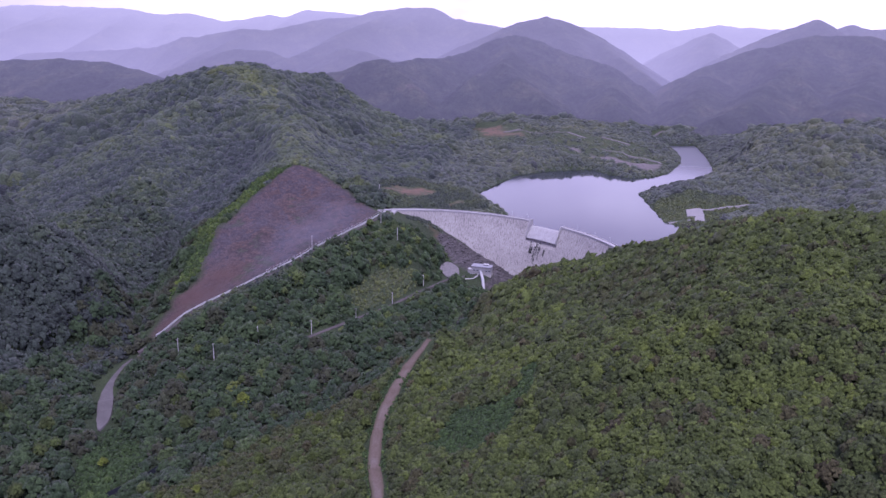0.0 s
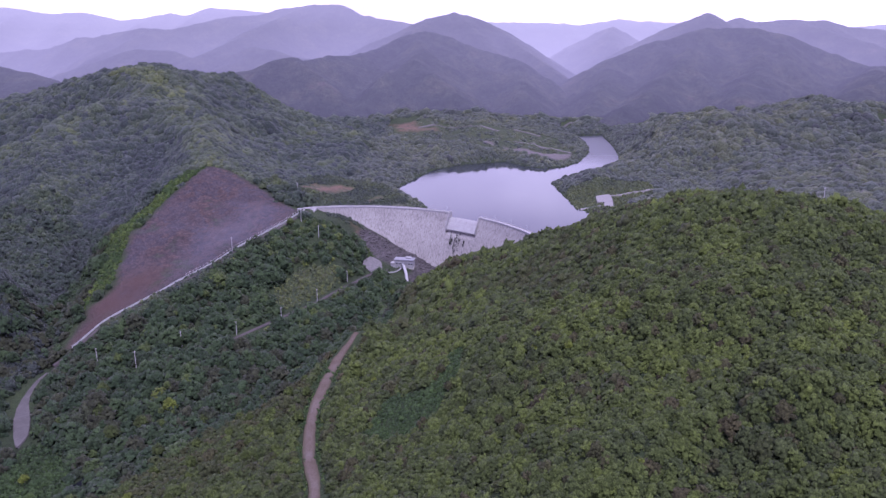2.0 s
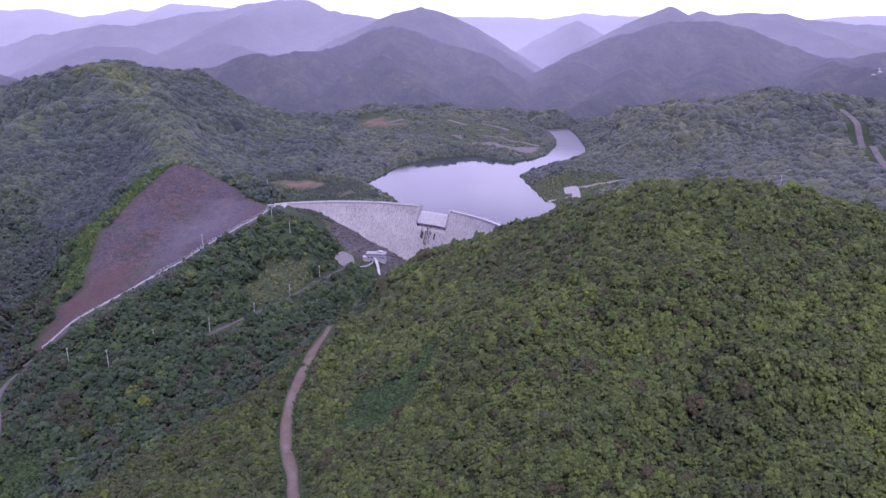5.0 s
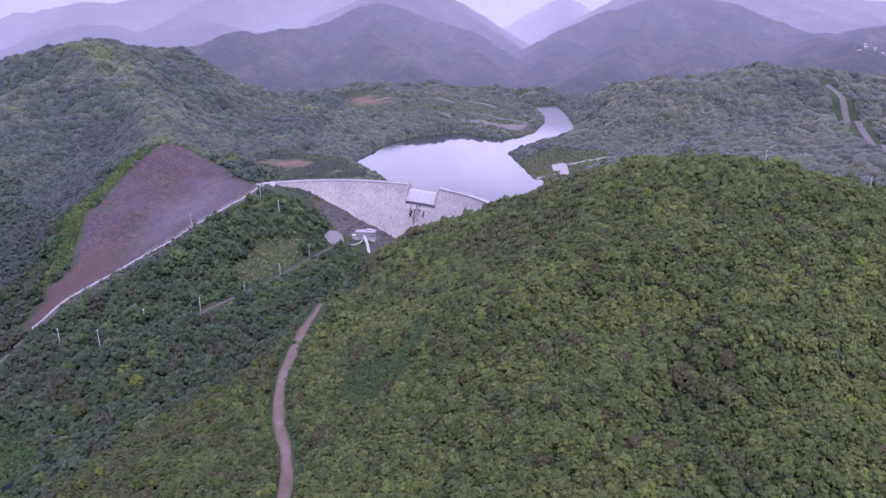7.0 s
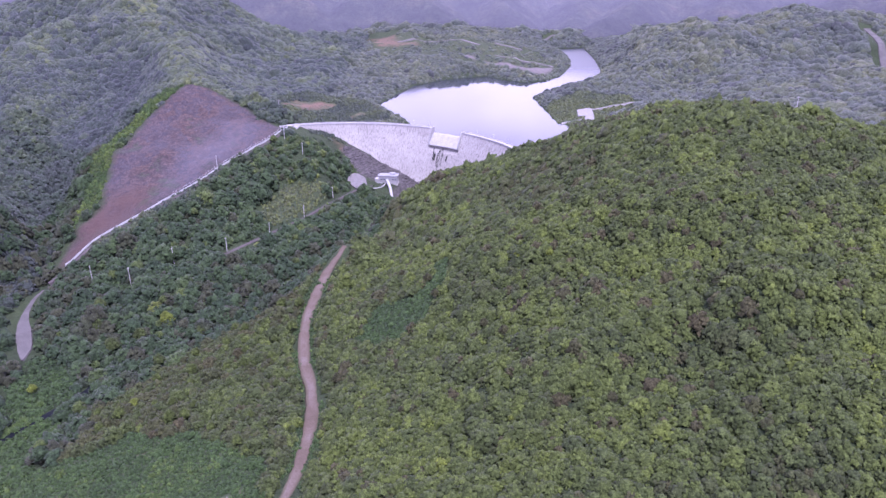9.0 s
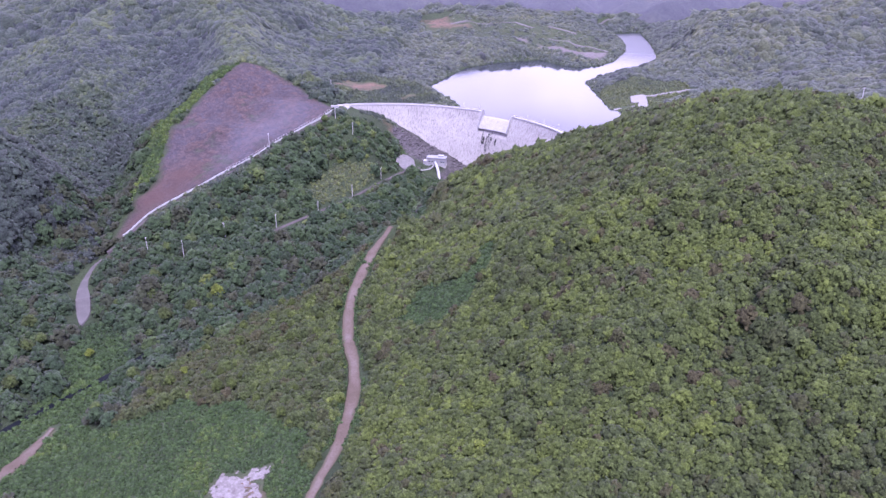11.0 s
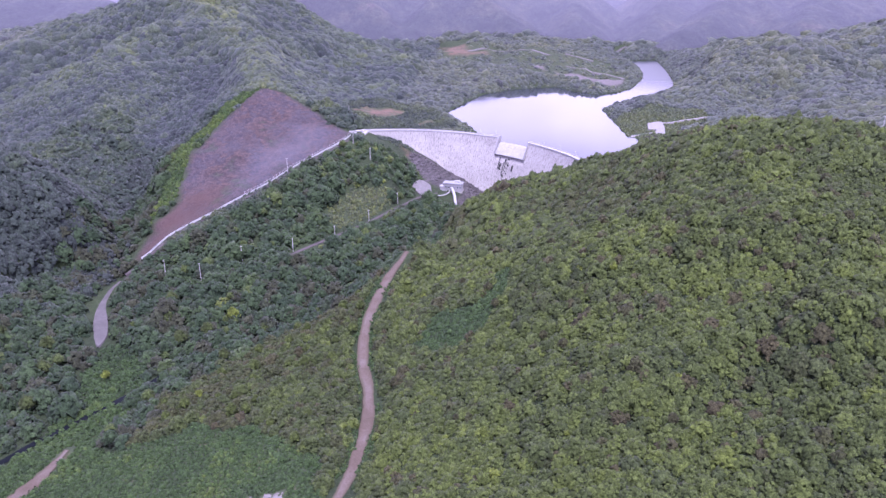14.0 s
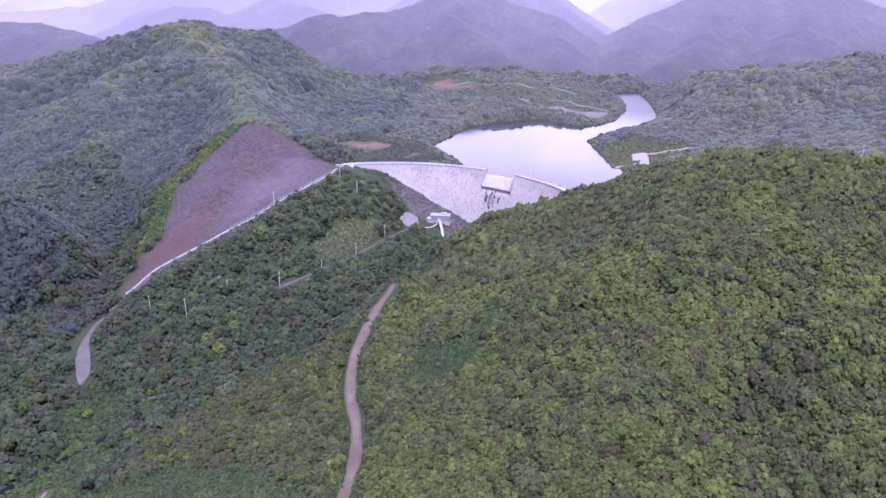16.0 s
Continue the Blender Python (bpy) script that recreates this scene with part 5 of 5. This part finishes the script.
def scatter(x0, x1, y0, y1, gap):
    xs, ys = np.arange(x0, x1, gap), np.arange(y0, y1, gap)
    gx, gy = np.meshgrid(xs, ys)
    gx = gx + (np.arange(len(ys)) % 2)[:, None] * gap / 2
    return (gx + rng.uniform(-0.42, 0.42, gx.shape) * gap).ravel(), (gy + rng.uniform(-0.42, 0.42, gx.shape) * gap).ravel()


CREEPERS = [(-356, -430), (-342, -420), (-324, -430), (-308, -438), (-302, -464), (-311, -486), (-335, -499), (-348, -494), (-346, -466), (-350, -447)]


def clear(x, y, r):
    """Where trees may stand: off the water, roads, rock, meadow and buildings."""
    ok = inside(x, y, LAKE) < -0.2 - r * 0.3
    ok &= (inside(x, y, TERRACES) < 0) | (rng.rand(len(x)) < 0.2)
    ok &= ~((np.hypot(x - DAM_X, y - DAM_Y) > 212) & (np.hypot(x - DAM_X, y - DAM_Y) < 256) & (y > -150) & (np.abs(np.degrees(np.arctan2(x - DAM_X, y - DAM_Y)) - 26) < 46))
    ok &= (inside(x, y, CUT) + waves(x, y, 22, 8, 3) * 4) < -r * 0.4
    for poly in [RUBBLE, OUTFALL, CREEPERS] + MEADOWS + BARE + PALE_BARE + [STRIP, SCRUB, BANK]:
        ok &= (inside(x, y, poly) + waves(x, y, 22, 8, 3) * 4) < -r * 0.3
    ok &= ~((x > -104) & (x < -38) & (y > -104) & (y < -40))
    for px, py in POLES:
        ok &= (np.abs(x - px) > 5) | (y > py + 6) | (y < py - 16)
    for path, half in ROADS:
        d = np.full(x.shape, 1e9)
        box_ok = (x > path[:, 0].min() - 20) & (x < path[:, 0].max() + 20) & (y > path[:, 1].min() - 20) & (y < path[:, 1].max() + 20)
        idx = np.where(box_ok)[0]
        if len(idx):
            d[idx] = np.min(np.hypot(x[idx][:, None] - path[None, ::2, 0], y[idx][:, None] - path[None, ::2, 1]), axis=1)
        ok &= d > half - 1.0 + r * 0.75
    return ok


def tree_tint(x, y):
    t = 0.46 + 0.11 * waves(x, y, 150, 31, 2) + 0.14 * waves(x, y, 38, 32, 3) + 0.11 * rng.randn(len(x))
    t = t - 0.22 * np.exp(-line_pull(x, y, LINES["river"])[0] / 45 ** 2)
    # duller tints towards the stream
    t = t - 0.17 * np.clip((-70 - x) / 60, 0, 1) * (y < -120)
    t = np.where(rng.rand(len(x)) < 0.05, rng.uniform(0, 0.12, len(x)), np.maximum(t, 0.15))
    # yellower growth on the crests, with slope light and gully shade put into tint
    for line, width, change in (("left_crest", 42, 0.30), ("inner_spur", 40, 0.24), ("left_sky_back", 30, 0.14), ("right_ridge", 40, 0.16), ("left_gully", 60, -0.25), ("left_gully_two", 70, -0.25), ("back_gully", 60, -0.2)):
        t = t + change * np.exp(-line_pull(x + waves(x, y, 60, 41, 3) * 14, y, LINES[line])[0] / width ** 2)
    return np.clip(t, 0, 1)


def zone(label, bounds, gap, size, lumps, keep=None, material=None, fade=None, mixed=0.0):
    x, y = scatter(*bounds, gap)
    r = gap * size * np.clip(np.exp(rng.randn(len(x)) * 0.3), 0.5, 2.1)
    r *= np.clip(0.5 - inside(x, y, LAKE) / 70, 0.5, 1)
    r *= np.where(inside(x, y, TERRACES) > 0, 0.72, 1.0)
    r *= np.where((x > -215) & (x < -95) & (y > -120) & (y < 10), 0.68, 1.0)
    ok = clear(x, y, r)
    if keep is not None:
        ok &= keep(x, y)
    x, y, r = x[ok], y[ok], r[ok]
    z = height(x, y) - r * (0.25 if lumps > 1 else 0.4)
    many = np.where(r > gap * size * 1.35, {0: 0, 1: 2, 2: 4, 4: 7, 7: 7}[lumps], lumps)
    if fade is not None:
        many = np.where(y + rng.rand(len(x)) * 140 > fade, 2, many)
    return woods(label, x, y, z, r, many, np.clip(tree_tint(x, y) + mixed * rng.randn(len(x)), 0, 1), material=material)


def hill(x, y):
    """The near hill's side of the dirt track and the stream."""
    return x > np.interp(y, (-720, -590, -500, -410, -345, -260, -170, -110), (-360, -278, -262, -222, -140, -66, -30, 0)) + waves(x, y, 40, 62, 3) * 8


def lower_side(x, y):
    """The hillside's foot, with a ragged upper edge."""
    return (x > -720) & (y + waves(x, y, 90, 61, 4) * 55 < 70)


zone("dense mixed green canopy of small trees on the near hill", (-380, 420, -670, -130), 4.9, 1.02, 4, lambda x, y: hill(x, y) & (y < np.interp(x, (40, 106, 179, 260, 345, 420), (0, -185, -225, -285, -345, -365))), None, -270)
zone("green canopy on the back of the near hill", (100, 430, -380, 0), 6.8, 0.85, 2, lambda x, y: y > np.interp(x, (40, 106, 179, 260, 345, 420), (0, -185, -225, -285, -345, -365)))
zone("dense dark green canopy of large valley trees", (-470, 20, -700, 40), 8.2, 0.98, 4, lambda x, y: ~hill(x, y) & (y < -20) & (x > -470), LEAVES_MID, mixed=0.14)
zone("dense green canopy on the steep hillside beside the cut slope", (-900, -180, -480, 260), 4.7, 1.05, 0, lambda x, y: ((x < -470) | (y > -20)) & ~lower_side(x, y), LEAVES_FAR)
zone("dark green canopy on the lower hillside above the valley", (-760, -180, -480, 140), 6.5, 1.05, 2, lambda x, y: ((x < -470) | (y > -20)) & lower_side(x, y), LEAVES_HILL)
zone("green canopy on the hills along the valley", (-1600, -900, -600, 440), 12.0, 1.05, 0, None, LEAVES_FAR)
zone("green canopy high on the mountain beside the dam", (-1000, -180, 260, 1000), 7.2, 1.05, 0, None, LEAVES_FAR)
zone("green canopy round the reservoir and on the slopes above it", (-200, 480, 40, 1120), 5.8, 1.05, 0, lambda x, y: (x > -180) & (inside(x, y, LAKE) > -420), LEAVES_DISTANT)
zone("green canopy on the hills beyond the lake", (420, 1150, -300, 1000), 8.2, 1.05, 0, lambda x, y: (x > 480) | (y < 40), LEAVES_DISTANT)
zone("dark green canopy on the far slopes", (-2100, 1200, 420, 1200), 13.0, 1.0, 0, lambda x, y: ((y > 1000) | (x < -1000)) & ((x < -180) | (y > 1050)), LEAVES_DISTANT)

zone("dark green trees on the steep bank above the service road's end", (-580, -408, -400, -225), 5.4, 1.0, 2, lambda x, y: x < -412, LEAVES_HILL)


def low_growth(label, polys, gap, size, edge=-1.0, tint=0.5, material=None, mixed=0.2):
    """Creepers and low bushes over a patch."""
    xs, ys = [], []
    for poly in polys:
        p = np.array(poly)
        x, y = scatter(p[:, 0].min() - 5, p[:, 0].max() + 5, p[:, 1].min() - 5, p[:, 1].max() + 5, gap)
        ok = (inside(x, y, poly) + waves(x, y, 22, 8, 3) * 4) > edge
        for other in SLABS:
            ok &= inside(x, y, other) < -2.5
        for other in BARE + [CUT]:
            ok &= (inside(x, y, other) + waves(x, y, 22, 8, 3) * 5) < 0.5
        for path, half in ROADS:
            d = np.min(np.hypot(x[:, None] - path[None, ::2, 0], y[:, None] - path[None, ::2, 1]), axis=1)
            ok &= d > half - 1.5
        ok &= inside(x, y, LAKE) < -1
        xs.append(x[ok])
        ys.append(y[ok])
    x, y = np.concatenate(xs), np.concatenate(ys)
    r = gap * size * np.clip(np.exp(rng.randn(len(x)) * 0.3), 0.5, 2.5)
    ob = woods(label, x, y, height(x, y) - r * 0.35, r, np.where(r > gap * size * 1.5, 4, 1), np.clip(tint + mixed * waves(x, y, 30, 35, 3) + mixed * 0.5 * rng.randn(len(x)), 0, 1), "undergrowth", material or CREEPER)
    ob["category"] = "undergrowth"
    return ob


low_growth("low green creepers and bushes covering the meadow", [MEADOWS[3], SCRUB], 2.1, 0.85, tint=0.42, mixed=0.18)
low_growth("fresh green low plants on the banks of the stream", [BANK], 2.2, 0.95, tint=0.45, mixed=0.15)
low_growth("dark low bushes on the bank below the gravel lane", [CREEPERS], 2.7, 0.9, tint=0.15)
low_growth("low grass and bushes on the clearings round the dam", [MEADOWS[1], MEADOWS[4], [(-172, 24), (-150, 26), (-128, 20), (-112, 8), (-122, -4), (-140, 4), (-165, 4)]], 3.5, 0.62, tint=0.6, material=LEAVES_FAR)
track = glide([(-101, -336), (-106, -366), (-109, -407), (-103, -453), (-92, -488), (-85, -524), (-86, -560), (-90, -596), (-98, -640)], 8.0)
beside = across(track)
verges = [[(p[0] + q * s[0] * a, p[1] + q * s[1] * a) for p, s in zip(track, beside)] + [(p[0] + q * s[0] * b, p[1] + q * s[1] * b) for p, s in zip(track[::-1], beside[::-1])] for q in (-1, 1) for a, b in ((4.9, 9.0),)]
ROADS = [(path, half - 1.3 if abs(path[0][0] + 86) < 1 and abs(path[0][1] + 300) < 1 else half) for path, half in ROADS]
low_growth("low green plants along the edges of the dirt track", verges, 1.8, 0.75, tint=0.35)
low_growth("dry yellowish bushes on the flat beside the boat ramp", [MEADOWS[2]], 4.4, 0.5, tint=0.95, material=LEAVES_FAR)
low_growth("yellow-green bushes on the clearing above the valley road", [MEADOWS[0]], 3.8, 0.6, tint=0.85, material=LEAVES_HILL)
low_growth("bright green bushes along the edge of the cut slope", [STRIP], 3.0, 0.85, tint=0.62)


# ---- trees that stand out from the canopy ----
def lone_tree(label, group, tint, level=7, leaves=None):
    """A trunk with limbs, and a crown of leaf sprays, of crown radius one metre."""
    ob = tagged(new("tree"), label, "tree", group)
    bm = bmesh.new()
    tube(bm, [(0, 0, -0.5), (0.03, 0.02, 0.2), (-0.02, 0.03, 0.8)], (0.09, 0.07, 0.045), 6)
    for a in (0.4, 2.5, 4.5):
        tube(bm, [(0, 0, 0.35), (0.22 * math.cos(a), 0.22 * math.sin(a), 0.62), (0.45 * math.cos(a), 0.45 * math.sin(a), 0.85)], (0.045, 0.03, 0.015), 5)
    part("trunk", bm, BARK, ob)
    v, f, out = crown_shape(level, np.random.RandomState(int(tint * 1000) + 3))
    extra, more, over = crown_shape(level, np.random.RandomState(int(tint * 1000) + 9))
    co = np.concatenate([v, extra * np.array([0.9, 0.9, 1.15])]) * np.array([1, 1, 1.1]) + np.array([0, 0, 0.35])
    me = mesh_arrays("crown", co, np.concatenate([f, more + len(v)]), np.full(len(co), tint), leaves or LEAVES, np.concatenate([out, over]))
    crown = new("crown", me)
    crown.parent = ob
    return ob


def plant(source, first, x, y, r, turn):
    at = Matrix.Translation((x, y, float(height(x, y)) + 0.3 * r)) @ Matrix.Rotation(turn, 4, "Z")
    if first:
        source.matrix_world = at @ Matrix.Diagonal((r, r, r, 1))
        return
    made = copy_thing(source, at)
    made.matrix_world = at @ Matrix.Diagonal((r, r, r, 1))


yellow = lone_tree("rounded yellow-green tree standing above the valley canopy", "yellow-green trees", 0.97)
for k, (x, y, r) in enumerate(((-252, -363, 7.5), (-232, -492, 5.0), (-330, -462, 4.5), (-262, -452, 4.0), (96, -452, 4.2), (72, -440, 3.6), (110, -430, 3.4), (-286, -330, 4.5), (170, -380, 3.4), (-60, -380, 3.6))):
    plant(yellow, k == 0, x, y, r, k * 1.3)
bright = lone_tree("small bright green tree on the near hill", "bright green trees", 0.93, 4)
for k, (x, y, r) in enumerate(((125, -560, 2.6), (56, -580, 2.8), (66, -604, 2.4), (150, -600, 2.2), (205, -560, 2.4), (20, -600, 2.2), (180, -500, 2.6), (90, -520, 2.4))):
    plant(bright, k == 0, x, y, r, k * 0.9)
large = lone_tree("large dull green tree with a broad crown in the valley", "large valley trees", 0.4)
for k, (x, y, r) in enumerate(((-420, -470, 9.0), (-440, -440, 8.0), (-405, -500, 8.5), (-380, -470, 7.5), (-395, -440, 8.0), (-430, -520, 9.0), (-455, -490, 8.0), (-370, -510, 7.5), (-310, -380, 7.5), (-290, -400, 8.0), (-320, -350, 7.0), (-270, -385, 7.5), (-240, -420, 6.5), (-215, -380, 6.5))):
    plant(large, k == 0, x, y, r, k * 1.7)


def grove(source, seed, count, bounds, keep, sizes):
    """Copies of a tree at open places of its own, well apart."""
    r = np.random.RandomState(seed)
    x, y = r.uniform(bounds[0], bounds[1], count * 8), r.uniform(bounds[2], bounds[3], count * 8)
    size = r.uniform(*sizes, count * 8)
    ok = clear(x, y, size * 1.3) & keep(x, y)
    taken = []
    for px, py, pr in zip(x[ok], y[ok], size[ok]):
        if all(math.hypot(px - qx, py - qy) > pr + qr for qx, qy, qr in taken):
            taken.append((px, py, pr))
            plant(source, len(taken) == 1, float(px), float(py), float(pr), float(r.uniform(0, 6.28)))
        if len(taken) == count:
            break


dark = lone_tree("tall dark green tree with a rounded crown in the valley", "dark valley trees", 0.3, 7, LEAVES_MID)
grove(dark, 51, 46, (-455, -60, -600, -40), lambda x, y: ~hill(x, y), (5.0, 8.0))
fresh = lone_tree("rounded fresh green tree standing in the valley canopy", "fresh green valley trees", 0.74, 7, LEAVES_MID)
grove(fresh, 52, 40, (-455, -60, -600, -40), lambda x, y: ~hill(x, y), (4.0, 7.0))
olive = lone_tree("broad olive-green tree on the slope above the stream", "olive trees above the stream", 0.55)
grove(olive, 53, 36, (-270, -110, -600, -330), hill, (3.6, 6.2))
dusky = lone_tree("dusky brownish-green tree on the near hill", "dusky trees on the near hill", 0.1)
grove(dusky, 54, 30, (-80, 260, -600, -260), hill, (3.0, 4.6))
